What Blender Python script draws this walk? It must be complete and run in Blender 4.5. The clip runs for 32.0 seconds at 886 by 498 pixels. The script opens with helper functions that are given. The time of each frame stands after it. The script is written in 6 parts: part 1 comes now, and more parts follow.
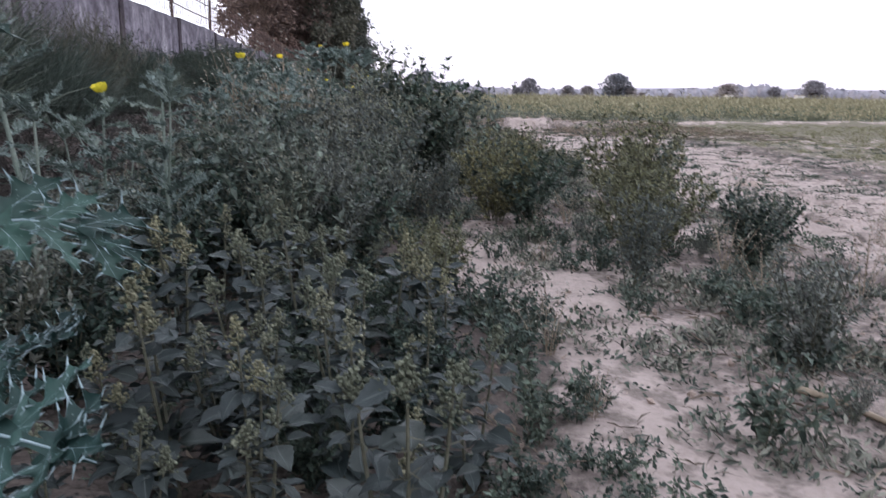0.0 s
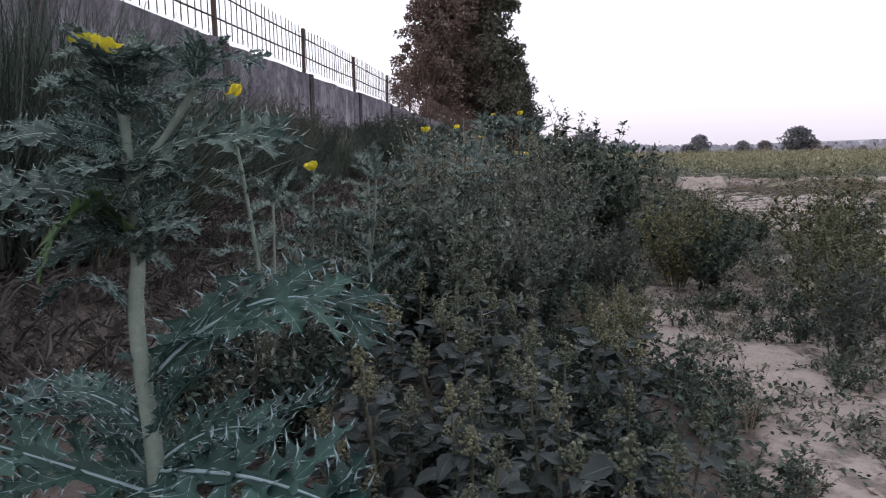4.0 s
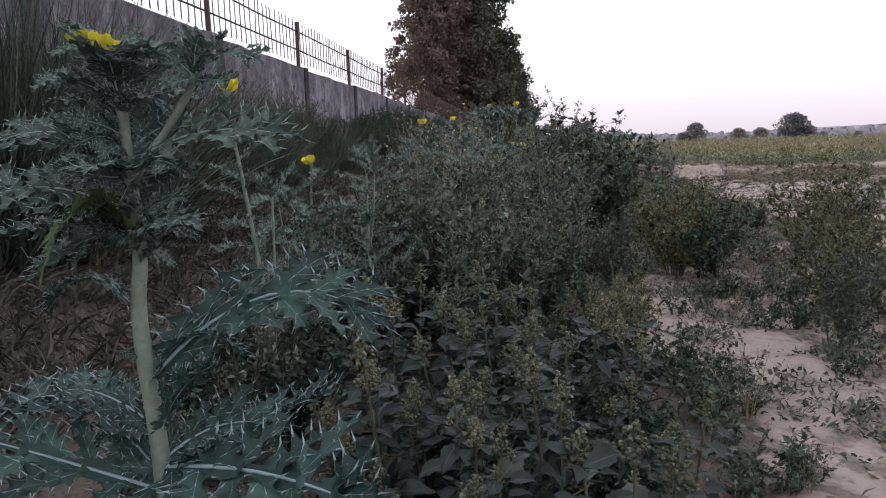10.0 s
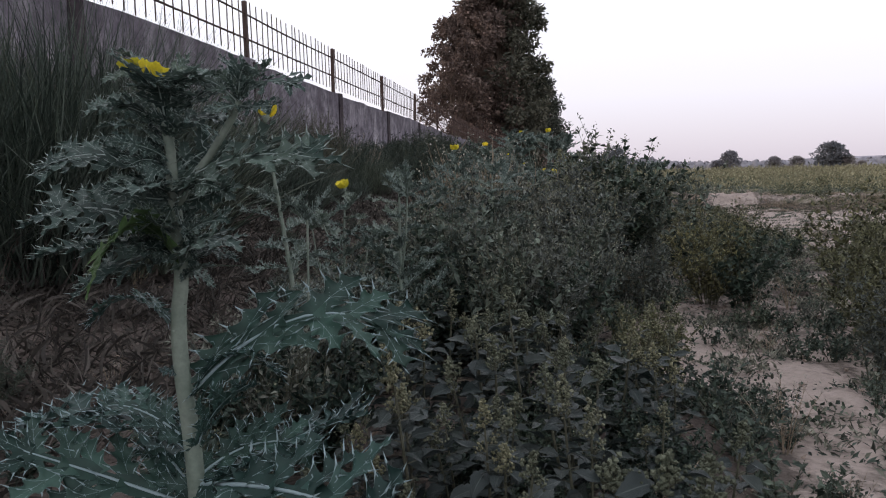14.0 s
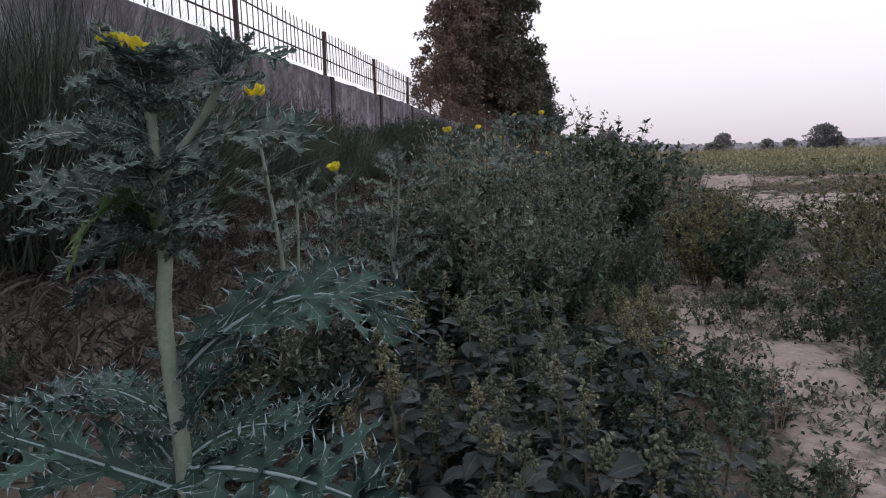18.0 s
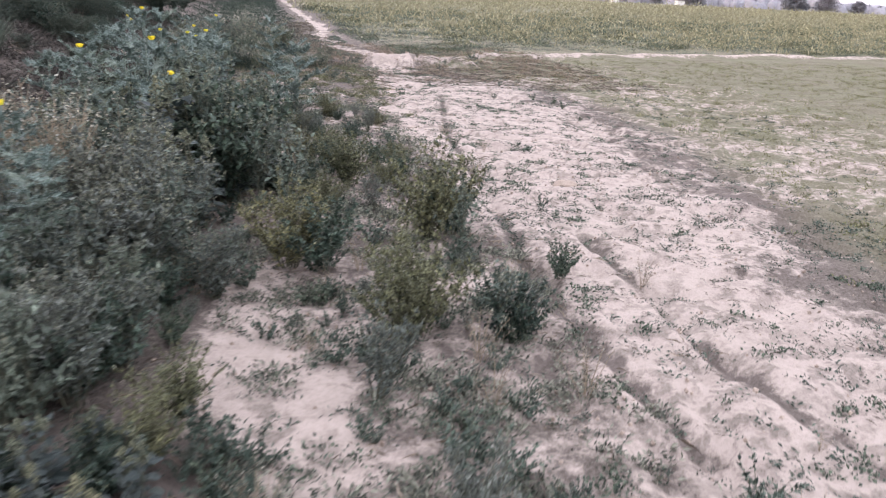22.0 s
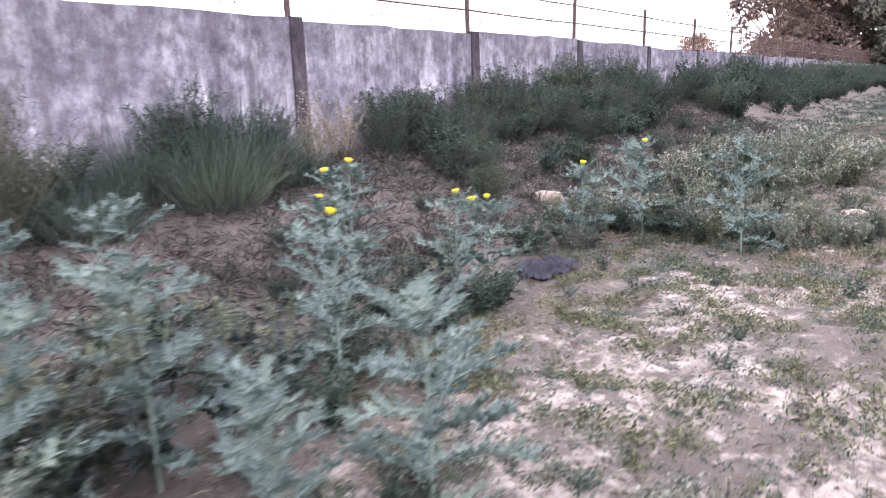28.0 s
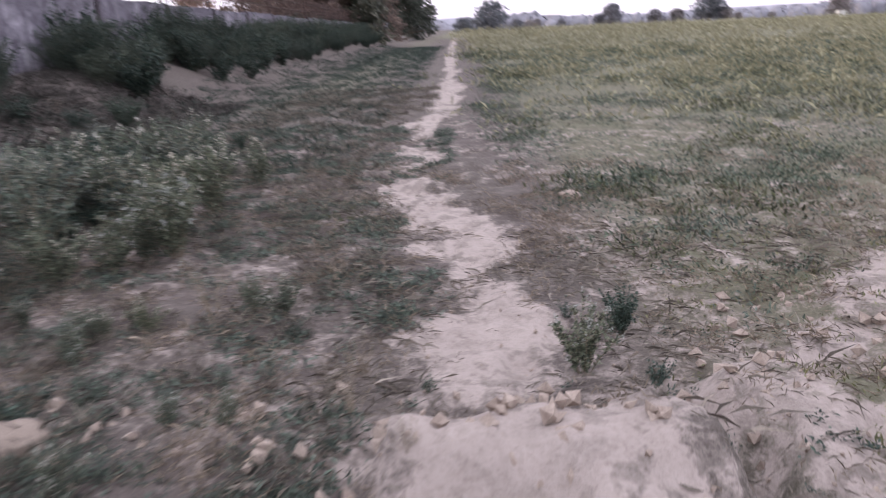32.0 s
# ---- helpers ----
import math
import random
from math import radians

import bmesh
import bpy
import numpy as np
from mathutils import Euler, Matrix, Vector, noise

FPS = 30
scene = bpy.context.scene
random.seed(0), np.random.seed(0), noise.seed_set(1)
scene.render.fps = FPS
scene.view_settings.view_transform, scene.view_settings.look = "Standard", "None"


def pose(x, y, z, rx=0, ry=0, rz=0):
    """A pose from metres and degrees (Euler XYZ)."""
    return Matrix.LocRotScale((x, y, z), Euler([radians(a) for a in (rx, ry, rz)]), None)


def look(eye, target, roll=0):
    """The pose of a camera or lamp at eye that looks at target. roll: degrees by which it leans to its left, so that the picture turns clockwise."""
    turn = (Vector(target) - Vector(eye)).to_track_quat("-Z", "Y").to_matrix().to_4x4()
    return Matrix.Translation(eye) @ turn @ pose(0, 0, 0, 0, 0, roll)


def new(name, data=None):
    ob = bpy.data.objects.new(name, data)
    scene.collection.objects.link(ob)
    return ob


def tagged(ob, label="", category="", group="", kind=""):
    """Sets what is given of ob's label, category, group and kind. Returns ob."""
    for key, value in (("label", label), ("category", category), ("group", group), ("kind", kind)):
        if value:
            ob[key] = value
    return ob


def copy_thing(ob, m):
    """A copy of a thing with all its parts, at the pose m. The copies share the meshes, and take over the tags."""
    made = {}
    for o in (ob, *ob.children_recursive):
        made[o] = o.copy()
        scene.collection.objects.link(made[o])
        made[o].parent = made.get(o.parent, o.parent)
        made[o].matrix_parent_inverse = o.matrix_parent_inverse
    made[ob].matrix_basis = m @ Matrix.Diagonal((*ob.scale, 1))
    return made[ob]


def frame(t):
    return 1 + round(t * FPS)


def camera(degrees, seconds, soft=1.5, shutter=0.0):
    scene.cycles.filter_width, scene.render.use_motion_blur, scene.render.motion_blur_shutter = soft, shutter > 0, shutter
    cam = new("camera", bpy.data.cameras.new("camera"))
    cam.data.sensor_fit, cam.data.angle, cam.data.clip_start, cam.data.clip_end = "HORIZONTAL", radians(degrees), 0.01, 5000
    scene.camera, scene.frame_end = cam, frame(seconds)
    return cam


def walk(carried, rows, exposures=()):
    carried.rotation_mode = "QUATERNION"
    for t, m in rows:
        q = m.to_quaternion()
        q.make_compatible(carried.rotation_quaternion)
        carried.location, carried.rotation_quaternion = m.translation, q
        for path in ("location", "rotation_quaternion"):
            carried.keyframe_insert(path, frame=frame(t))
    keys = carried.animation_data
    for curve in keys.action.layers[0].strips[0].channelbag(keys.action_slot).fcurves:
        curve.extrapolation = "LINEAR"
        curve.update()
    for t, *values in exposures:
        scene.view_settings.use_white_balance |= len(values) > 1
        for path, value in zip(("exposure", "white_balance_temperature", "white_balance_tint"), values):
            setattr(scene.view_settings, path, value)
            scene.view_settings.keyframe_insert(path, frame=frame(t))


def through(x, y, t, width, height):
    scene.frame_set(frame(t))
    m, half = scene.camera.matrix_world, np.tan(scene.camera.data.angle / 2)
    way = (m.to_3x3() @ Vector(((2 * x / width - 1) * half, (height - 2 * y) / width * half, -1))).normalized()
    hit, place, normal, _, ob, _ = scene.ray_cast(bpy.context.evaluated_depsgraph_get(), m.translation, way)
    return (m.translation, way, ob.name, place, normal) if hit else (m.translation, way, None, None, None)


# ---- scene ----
cam = camera(63.2, 32.0, 1.1, 0.55)
PATH = [
    (0, (0.482, -2.065, 0.794), (0.646, -0.116, 0.375), 0.7),
    (0.5, (0.467, -2.072, 0.818), (0.553, -0.109, 0.444), 1.3),
    (1, (0.451, -2.079, 0.796), (0.45, -0.115, 0.417), 1.1),
    (1.5, (0.431, -2.083, 0.807), (0.362, -0.11, 0.489), 0.8),
    (2, (0.417, -2.109, 0.807), (0.237, -0.14, 0.503), 0.5),
    (2.5, (0.421, -2.118, 0.821), (0.252, -0.15, 0.513), 1.5),
    (3, (0.414, -2.125, 0.81), (0.203, -0.156, 0.531), -0.4),
    (3.5, (0.406, -2.126, 0.827), (0.158, -0.157, 0.578), -0.7),
    (5.5, (0.375, -2.141, 0.837), (0.005, -0.195, 0.563), -2.9),
    (6, (0.378, -2.138, 0.838), (0.025, -0.188, 0.569), -2.8),
    (6.5, (0.379, -2.136, 0.837), (0.05, -0.182, 0.566), -2.8),
    (7, (0.381, -2.134, 0.836), (0.063, -0.18, 0.557), -2.7),
    (7.5, (0.385, -2.139, 0.837), (0.075, -0.182, 0.565), -2.7),
    (8, (0.383, -2.14, 0.837), (0.065, -0.185, 0.562), -2.6),
    (8.5, (0.388, -2.14, 0.839), (0.085, -0.181, 0.576), -2.6),
    (9, (0.394, -2.137, 0.839), (0.107, -0.177, 0.568), -2.6),
    (9.5, (0.391, -2.133, 0.836), (0.1, -0.174, 0.557), -2.5),
    (10, (0.391, -2.131, 0.833), (0.113, -0.17, 0.558), -1.9),
    (10.5, (0.383, -2.129, 0.836), (0.066, -0.167, 0.612), -1.5),
    (11, (0.381, -2.138, 0.832), (0.021, -0.182, 0.62), -1.2),
    (11.5, (0.378, -2.144, 0.834), (0.013, -0.189, 0.625), -1.0),
    (12, (0.38, -2.143, 0.834), (0.016, -0.188, 0.624), -1.1),
    (12.5, (0.385, -2.143, 0.832), (0.028, -0.186, 0.62), -1.1),
    (13, (0.38, -2.134, 0.833), (0.026, -0.178, 0.618), -1.2),
    (13.5, (0.386, -2.136, 0.834), (0.043, -0.176, 0.63), -1.3),
    (14, (0.387, -2.143, 0.834), (0.028, -0.187, 0.63), -1.3),
    (14.5, (0.387, -2.141, 0.833), (0.042, -0.182, 0.618), -1.1),
    (16.5, (0.388, -2.136, 0.828), (0.038, -0.179, 0.605), -1.2),
    (17, (0.388, -2.134, 0.829), (0.043, -0.177, 0.604), -1.1),
    (17.5, (0.395, -2.137, 0.831), (0.053, -0.18, 0.605), -1.7),
    (18, (0.389, -2.124, 0.824), (0.046, -0.169, 0.576), -1.6),
    (18.5, (0.393, -2.135, 0.829), (0.058, -0.175, 0.616), -1.6),
    (19, (0.391, -2.133, 0.829), (0.047, -0.173, 0.624), -1.8),
    (19.5, (0.393, -2.132, 0.832), (0.065, -0.169, 0.629), -2.0),
    (20, (0.395, -2.135, 0.832), (0.065, -0.172, 0.638), -2.0),
    (20.5, (0.428, -2.145, 0.839), (0.139, -0.173, 0.67), -0.7),
    (20.8, (0.516, -2.155, 0.983), (0.315, -0.211, 0.556), -6.6),
    (21, (0.636, -2.219, 1.177), (0.552, -0.312, 0.58), -9.7),
    (21.2, (0.735, -2.271, 1.397), (0.716, -0.378, 0.75), -9.6),
    (21.5, (0.866, -2.283, 1.621), (1.035, -0.401, 0.965), -2.8),
    (22, (1.096, -1.976, 1.724), (1.555, -0.149, 1.05), 2.8),
    (22.5, (1.52, -1.615, 1.643), (1.701, 0.281, 1.032), -1.8),
    (23, (1.949, -1.074, 1.676), (1.714, 0.83, 1.111), -1.1),
    (23.5, (2.282, -0.446, 1.715), (2.284, 1.499, 1.25), 1.6),
    (24, (2.539, 0.271, 1.609), (2.107, 2.173, 1.167), -3.2),
    (24.5, (2.727, 1.003, 1.585), (2.124, 2.835, 1.057), -3.3),
    (25, (2.812, 1.804, 1.6), (2.239, 3.635, 1.033), -6.1),
    (25.5, (2.832, 2.642, 1.579), (1.901, 4.344, 1.095), -3.7),
    (27.5, (3.046, 5.752, 1.606), (1.915, 7.342, 1.167), -3.7),
    (28, (3.071, 6.512, 1.664), (1.889, 8.065, 1.229), -2.1),
    (28.5, (3.014, 7.305, 1.638), (1.918, 8.896, 1.122), -4.7),
    (29, (3.099, 8.184, 1.727), (2.019, 9.822, 1.338), -2.9),
    (29.5, (3.151, 8.914, 1.678), (2.423, 10.72, 1.22), -0.3),
    (30, (3.264, 9.813, 1.618), (2.691, 11.687, 1.218), -4.0),
    (30.5, (3.32, 10.818, 1.607), (2.911, 12.72, 1.143), -1.1),
    (31, (3.449, 11.666, 1.601), (3.218, 13.597, 1.131), -4.8),
    (31.5, (3.641, 12.524, 1.616), (3.427, 14.451, 1.128), -2.2),
    (32, (3.746, 13.418, 1.578), (3.68, 15.329, 0.992), -2.3),
]
# seconds, stops, kelvin, tint
EXPOSURES = [(0.0, 0.8, 6000, 15), (1.0, 0.6, 6000, 15), (2.0, 0.32, 6050, 15), (3.0, 0.3, 6100, 14), (5.5, 0.28, 6350, 12), (10.0, 0.25, 6400, 12), (12.0, 0.02, 6400, 12), (18.0, 0.0, 6400, 12), (20.0, -0.15, 6400, 12),
             (20.8, 0.1, 6450, 12), (21.4, 1.1, 6400, 13), (22.0, 1.38, 6300, 15), (22.5, 1.12, 6150, 16), (23.0, 1.22, 6000, 17), (24.0, 0.6, 5950, 19), (25.0, 1.46, 6000, 17), (25.5, 1.6, 6000, 17), (28.0, 2.08, 6150, 18), (29.0, 1.78, 6150, 18),
             (30.0, 0.98, 6150, 21), (31.0, 0.8, 6150, 20), (32.0, 0.84, 6100, 18)]
walk(cam, [(t, look(eye, target, roll)) for t, eye, target, roll in PATH], EXPOSURES)

# ---- light ----
SUN_DIR = Vector((-1.0, 0.12, 0.16)).normalized()
world = bpy.data.worlds.new("world")
scene.world = world
world.use_nodes = True
wn, wl = world.node_tree.nodes, world.node_tree.links
sky = wn.new("ShaderNodeTexSky")
sky.sky_type = "NISHITA"
sky.sun_disc = False
sky.sun_elevation = math.asin(SUN_DIR.z)
sky.sun_rotation = math.atan2(SUN_DIR.x, SUN_DIR.y)
sky.air_density, sky.dust_density, sky.ozone_density = 1.0, 2.0, 1.0
haze = wn.new("ShaderNodeMix")
haze.data_type = "RGBA"
haze.inputs[0].default_value = 0.8
wl.new(sky.outputs[0], haze.inputs[6])
air = wn.new("ShaderNodeSeparateXYZ")
wl.new(wn.new("ShaderNodeTexCoord").outputs["Generated"], air.inputs[0])
fade = wn.new("ShaderNodeValToRGB")
fade.color_ramp.elements.new(0.5)
for e, (p, c) in zip(fade.color_ramp.elements, ((0.0, (0.59, 0.53, 0.59, 1)), (0.1, (0.79, 0.76, 0.83, 1)), (0.28, (0.95, 0.955, 1.0, 1)))):
    e.position, e.color = p, c
wl.new(air.outputs["Z"], fade.inputs[0])
thick = wn.new("ShaderNodeVectorMath")
thick.operation = "SCALE"
thick.inputs["Scale"].default_value = 12.0
wl.new(fade.outputs[0], thick.inputs[0])
wl.new(thick.outputs[0], haze.inputs[7])
wl.new(haze.outputs[2], wn["Background"].inputs[0])
wn["Background"].inputs[1].default_value = 0.12
sun_data = bpy.data.lights.new("sun", "SUN")
sun_data.energy, sun_data.angle, sun_data.color = 0.9, radians(12), (1.0, 0.78, 0.58)
sun = new("sun", sun_data)
sun.matrix_world = SUN_DIR.to_track_quat("Z", "Y").to_matrix().to_4x4()


# ---- materials ----
def base_mat(name, rough=0.8, spec=0.25):
    m = bpy.data.materials.new(name)
    m.use_nodes = True
    n, l = m.node_tree.nodes, m.node_tree.links
    b = n["Principled BSDF"]
    b.inputs["Roughness"].default_value = rough
    b.inputs["Specular IOR Level"].default_value = spec
    return m, n, l, b


def noise_node(n, l, scale, detail=4, vec=None, rough=0.55):
    t = n.new("ShaderNodeTexNoise")
    t.inputs["Scale"].default_value, t.inputs["Detail"].default_value, t.inputs["Roughness"].default_value = scale, detail, rough
    if vec is not None:
        l.new(vec, t.inputs["Vector"])
    return t.outputs["Fac"]


def ramp(n, l, fac, stops):
    r = n.new("ShaderNodeValToRGB")
    while len(r.color_ramp.elements) < len(stops):
        r.color_ramp.elements.new(0.5)
    for e, (p, c) in zip(r.color_ramp.elements, stops):
        e.position, e.color = p, (*c, 1) if len(c) == 3 else c
    l.new(fac, r.inputs[0])
    return r.outputs[0]


def mix(n, l, fac, a, b, kind="MIX"):
    m = n.new("ShaderNodeMix")
    m.data_type, m.blend_type = "RGBA", kind
    for s, v in ((m.inputs[0], fac), (m.inputs[6], a), (m.inputs[7], b)):
        if isinstance(v, (int, float)):
            s.default_value = v
        elif isinstance(v, tuple):
            s.default_value = (*v, 1)
        else:
            l.new(v, s)
    return m.outputs[2]


def bump(n, l, b, height, strength, dist=0.01):
    k = n.new("ShaderNodeBump")
    k.inputs["Strength"].default_value, k.inputs["Distance"].default_value = strength, dist
    l.new(height, k.inputs["Height"])
    l.new(k.outputs[0], b.inputs["Normal"])


def leaf_mat(name, dark, light, rough=0.55, through=0.25, vein=None, scale=60.0):
    """Foliage: colour varies from leaf to leaf and over each leaf; some light comes through."""
    m, n, l, b = base_mat(name, rough, 0.3)
    g = n.new("ShaderNodeNewGeometry")
    co = n.new("ShaderNodeTexCoord").outputs["Object"]
    oi = n.new("ShaderNodeObjectInfo")
    c = ramp(n, l, g.outputs["Random Per Island"], [(0.0, dark), (0.75, light), (1.0, tuple(min(1, v * 1.5) for v in light))])
    fine = noise_node(n, l, scale, 3, co)
    c = mix(n, l, 0.55, c, ramp(n, l, fine, [(0.3, (0.45, 0.45, 0.45)), (0.7, (1.25, 1.25, 1.25))]), "MULTIPLY")
    hue = ramp(n, l, oi.outputs["Random"], [(0.0, (0.5, 0.57, 0.56)), (0.5, (0.97, 0.98, 0.99)), (1.0, (1.32, 1.22, 1.06))])
    c = mix(n, l, 0.8, c, hue, "MULTIPLY")
    if vein:
        a = n.new("ShaderNodeAttribute")
        a.attribute_name = "vein"
        f = ramp(n, l, a.outputs["Fac"], [(0.68, (0, 0, 0)), (0.95, (1, 1, 1))])
        c = mix(n, l, f, c, vein)
    l.new(c, b.inputs["Base Color"])
    bump(n, l, b, fine, 0.35, 0.004)
    t = n.new("ShaderNodeBsdfTranslucent")
    l.new(c, t.inputs[0])
    s = n.new("ShaderNodeMixShader")
    s.inputs[0].default_value = through
    l.new(b.outputs[0], s.inputs[1])
    l.new(t.outputs[0], s.inputs[2])
    l.new(s.outputs[0], n["Material Output"].inputs[0])
    return m


def plain_mat(name, a, c, scale, rough=0.8, bump_s=0.4, detail=5, metal=0.0):
    m, n, l, b = base_mat(name, rough)
    co = n.new("ShaderNodeTexCoord").outputs["Object"]
    f1, f2 = noise_node(n, l, scale, detail, co), noise_node(n, l, scale * 7, detail, co)
    col = mix(n, l, 0.45, ramp(n, l, f1, [(0.3, a), (0.7, c)]), ramp(n, l, f2, [(0.3, (0.6, 0.6, 0.6)), (0.75, (1.3, 1.3, 1.3))]), "MULTIPLY")
    l.new(col, b.inputs["Base Color"])
    b.inputs["Metallic"].default_value = metal
    bump(n, l, b, f2, bump_s, 0.01)
    return m


def ground_material():
    m, n, l, b = base_mat("sandy_ground", 0.95, 0.1)
    co = n.new("ShaderNodeTexCoord").outputs["Object"]
    att = []
    for nm in ("sand", "green"):
        a = n.new("ShaderNodeAttribute")
        a.attribute_name = nm
        att.append(a.outputs["Fac"])
    big, mid, fine = noise_node(n, l, 0.7, 5, co), noise_node(n, l, 5, 6, co), noise_node(n, l, 45, 6, co, 0.7)
    soil = mix(n, l, mid, (0.075, 0.06, 0.056), (0.155, 0.126, 0.117))
    litter = ramp(n, l, fine, [(0.35, (0.035, 0.03, 0.026)), (0.5, (0.105, 0.089, 0.078)), (0.7, (0.2, 0.17, 0.15))])
    soil = mix(n, l, ramp(n, l, big, [(0.35, (0.2, 0.2, 0.2)), (0.65, (0.85, 0.85, 0.85))]), soil, litter)
    sandc = mix(n, l, mid, (0.28, 0.23, 0.208), (0.4, 0.335, 0.305))
    sandc = mix(n, l, 0.5, sandc, ramp(n, l, fine, [(0.25, (0.6, 0.58, 0.56)), (0.55, (1.05, 1.05, 1.05))]), "MULTIPLY")
    spots = noise_node(n, l, 9, 3, co, 0.6)
    where = ramp(n, l, noise_node(n, l, 1.1, 3, co), [(0.38, (0.2, 0.2, 0.2)), (0.58, (1, 1, 1))])
    spots = mix(n, l, 1.0, ramp(n, l, spots, [(0.48, (0, 0, 0)), (0.58, (0.6, 0.6, 0.6))]), where, "MULTIPLY")
    sandc = mix(n, l, spots, sandc, litter)
    grn = mix(n, l, ramp(n, l, big, [(0.35, (0, 0, 0)), (0.65, (1, 1, 1))]), (0.135, 0.118, 0.09), (0.115, 0.12, 0.072))
    grn = mix(n, l, mid, grn, (0.165, 0.152, 0.105))
    grn = mix(n, l, 0.6, grn, ramp(n, l, fine, [(0.3, (0.5, 0.5, 0.5)), (0.7, (1.3, 1.3, 1.3))]), "MULTIPLY")
    k = n.new("ShaderNodeMath")
    k.operation = "ADD"
    j = n.new("ShaderNodeMath")
    j.operation = "MULTIPLY_ADD"
    l.new(mix(n, l, 0.55, mid, noise_node(n, l, 13, 5, co, 0.75)), j.inputs[0])
    j.inputs[1].default_value, j.inputs[2].default_value = 3.2, -1.6
    l.new(att[0], k.inputs[0])
    l.new(j.outputs[0], k.inputs[1])
    sf = ramp(n, l, k.outputs[0], [(0.3, (0, 0, 0)), (0.7, (1, 1, 1))])
    c = mix(n, l, sf, mix(n, l, att[1], soil, grn), sandc)
    l.new(c, b.inputs["Base Color"])
    h = mix(n, l, 0.5, mid, fine)
    bump(n, l, b, h, 0.8, 0.03)
    return m


def wall_material(name, dark):
    m, n, l, b = base_mat(name, 0.9, 0.15)
    co = n.new("ShaderNodeTexCoord").outputs["Object"]
    def stretched(sy, sz, scale, detail, rough):
        mp = n.new("ShaderNodeMapping")
        mp.inputs["Scale"].default_value = (1, sy, sz)
        l.new(co, mp.inputs[0])
        return noise_node(n, l, scale, detail, mp.outputs[0], rough)

    blot, fine = noise_node(n, l, 2.3, 8, co, 0.68), noise_node(n, l, 30, 6, co)
    c = ramp(n, l, blot, [(0.3, (0.085, 0.077, 0.091)), (0.5, (0.2, 0.181, 0.212)), (0.72, (0.36, 0.335, 0.37))])
    white = ramp(n, l, stretched(1.5, 0.6, 1.5, 9, 0.7), [(0.5, (0, 0, 0)), (0.64, (0.65, 0.65, 0.65))])
    c = mix(n, l, white, c, (0.58, 0.55, 0.58))
    run = ramp(n, l, stretched(2.2, 0.22, 1.5, 8, 0.66), [(0.52, (0, 0, 0)), (0.68, (0.85, 0.85, 0.85))])
    c = mix(n, l, run, c, (0.1, 0.086, 0.1))
    # darker towards the top, with a ragged noisy edge
    high = n.new("ShaderNodeSeparateXYZ")
    l.new(co, high.inputs[0])
    edge = n.new("ShaderNodeMath")
    edge.operation = "MULTIPLY_ADD"
    l.new(stretched(1.5, 0.8, 1.4, 8, 0.72), edge.inputs[0])
    edge.inputs[1].default_value = 3.0
    l.new(high.outputs["Z"], edge.inputs[2])
    top_dark = n.new("ShaderNodeMapRange")
    top_dark.inputs["From Min"].default_value, top_dark.inputs["From Max"].default_value, top_dark.inputs["To Max"].default_value = 3.1, 4.1, 0.62
    l.new(edge.outputs[0], top_dark.inputs["Value"])
    c = mix(n, l, top_dark.outputs[0], c, (0.1, 0.088, 0.105))
    c = mix(n, l, 0.75, c, ramp(n, l, noise_node(n, l, 5.5, 9, co, 0.72), [(0.36, (0.5, 0.48, 0.52)), (0.62, (1.3, 1.29, 1.3))]), "MULTIPLY")
    c = mix(n, l, 0.4, c, ramp(n, l, fine, [(0.3, (0.65, 0.65, 0.65)), (0.7, (1.2, 1.2, 1.2))]), "MULTIPLY")
    if dark:
        c = mix(n, l, 0.85, c, (0.2, 0.156, 0.156), "MULTIPLY")
    l.new(c, b.inputs["Base Color"])
    bump(n, l, b, mix(n, l, 0.5, blot, fine), 0.5, 0.02)
    return m


GROUND = ground_material()
WALL, PIER = wall_material("weathered_concrete", False), wall_material("stained_concrete", True)
RUST = plain_mat("rusted_iron", (0.045, 0.03, 0.028), (0.09, 0.055, 0.045), 9, 0.7, 0.3)
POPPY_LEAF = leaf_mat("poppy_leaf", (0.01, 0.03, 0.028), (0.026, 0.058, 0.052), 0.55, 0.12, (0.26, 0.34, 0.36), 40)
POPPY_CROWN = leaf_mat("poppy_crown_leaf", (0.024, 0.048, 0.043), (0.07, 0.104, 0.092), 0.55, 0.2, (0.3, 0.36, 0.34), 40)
POPPY_FRESH = leaf_mat("poppy_fresh_leaf", (0.035, 0.075, 0.028), (0.06, 0.11, 0.045), 0.5, 0.35, (0.16, 0.21, 0.13), 40)
POPPY_PALE = leaf_mat("poppy_pale_leaf", (0.055, 0.083, 0.072), (0.12, 0.155, 0.137), 0.55, 0.15, (0.25, 0.3, 0.28), 40)
POPPY_STEM = plain_mat("poppy_stem", (0.136, 0.177, 0.143), (0.224, 0.258, 0.218), 14, 0.6, 0.2)
PETAL = leaf_mat("yellow_petal", (0.8, 0.66, 0.03), (0.9, 0.78, 0.08), 0.5, 0.35, None, 30)
BROAD = leaf_mat("broad_leaf", (0.008, 0.015, 0.015), (0.042, 0.055, 0.055), 0.42, 0.15, (0.13, 0.155, 0.145), 70)
SEED = leaf_mat("seed_head", (0.09, 0.097, 0.065), (0.2, 0.205, 0.145), 0.8, 0.2, None, 200)
STEM = plain_mat("weed_stem", (0.06, 0.062, 0.042), (0.12, 0.118, 0.085), 25, 0.7, 0.2)
BROWNGRASS = leaf_mat("brown_dead_grass", (0.034, 0.029, 0.027), (0.115, 0.098, 0.088), 0.8, 0.1)
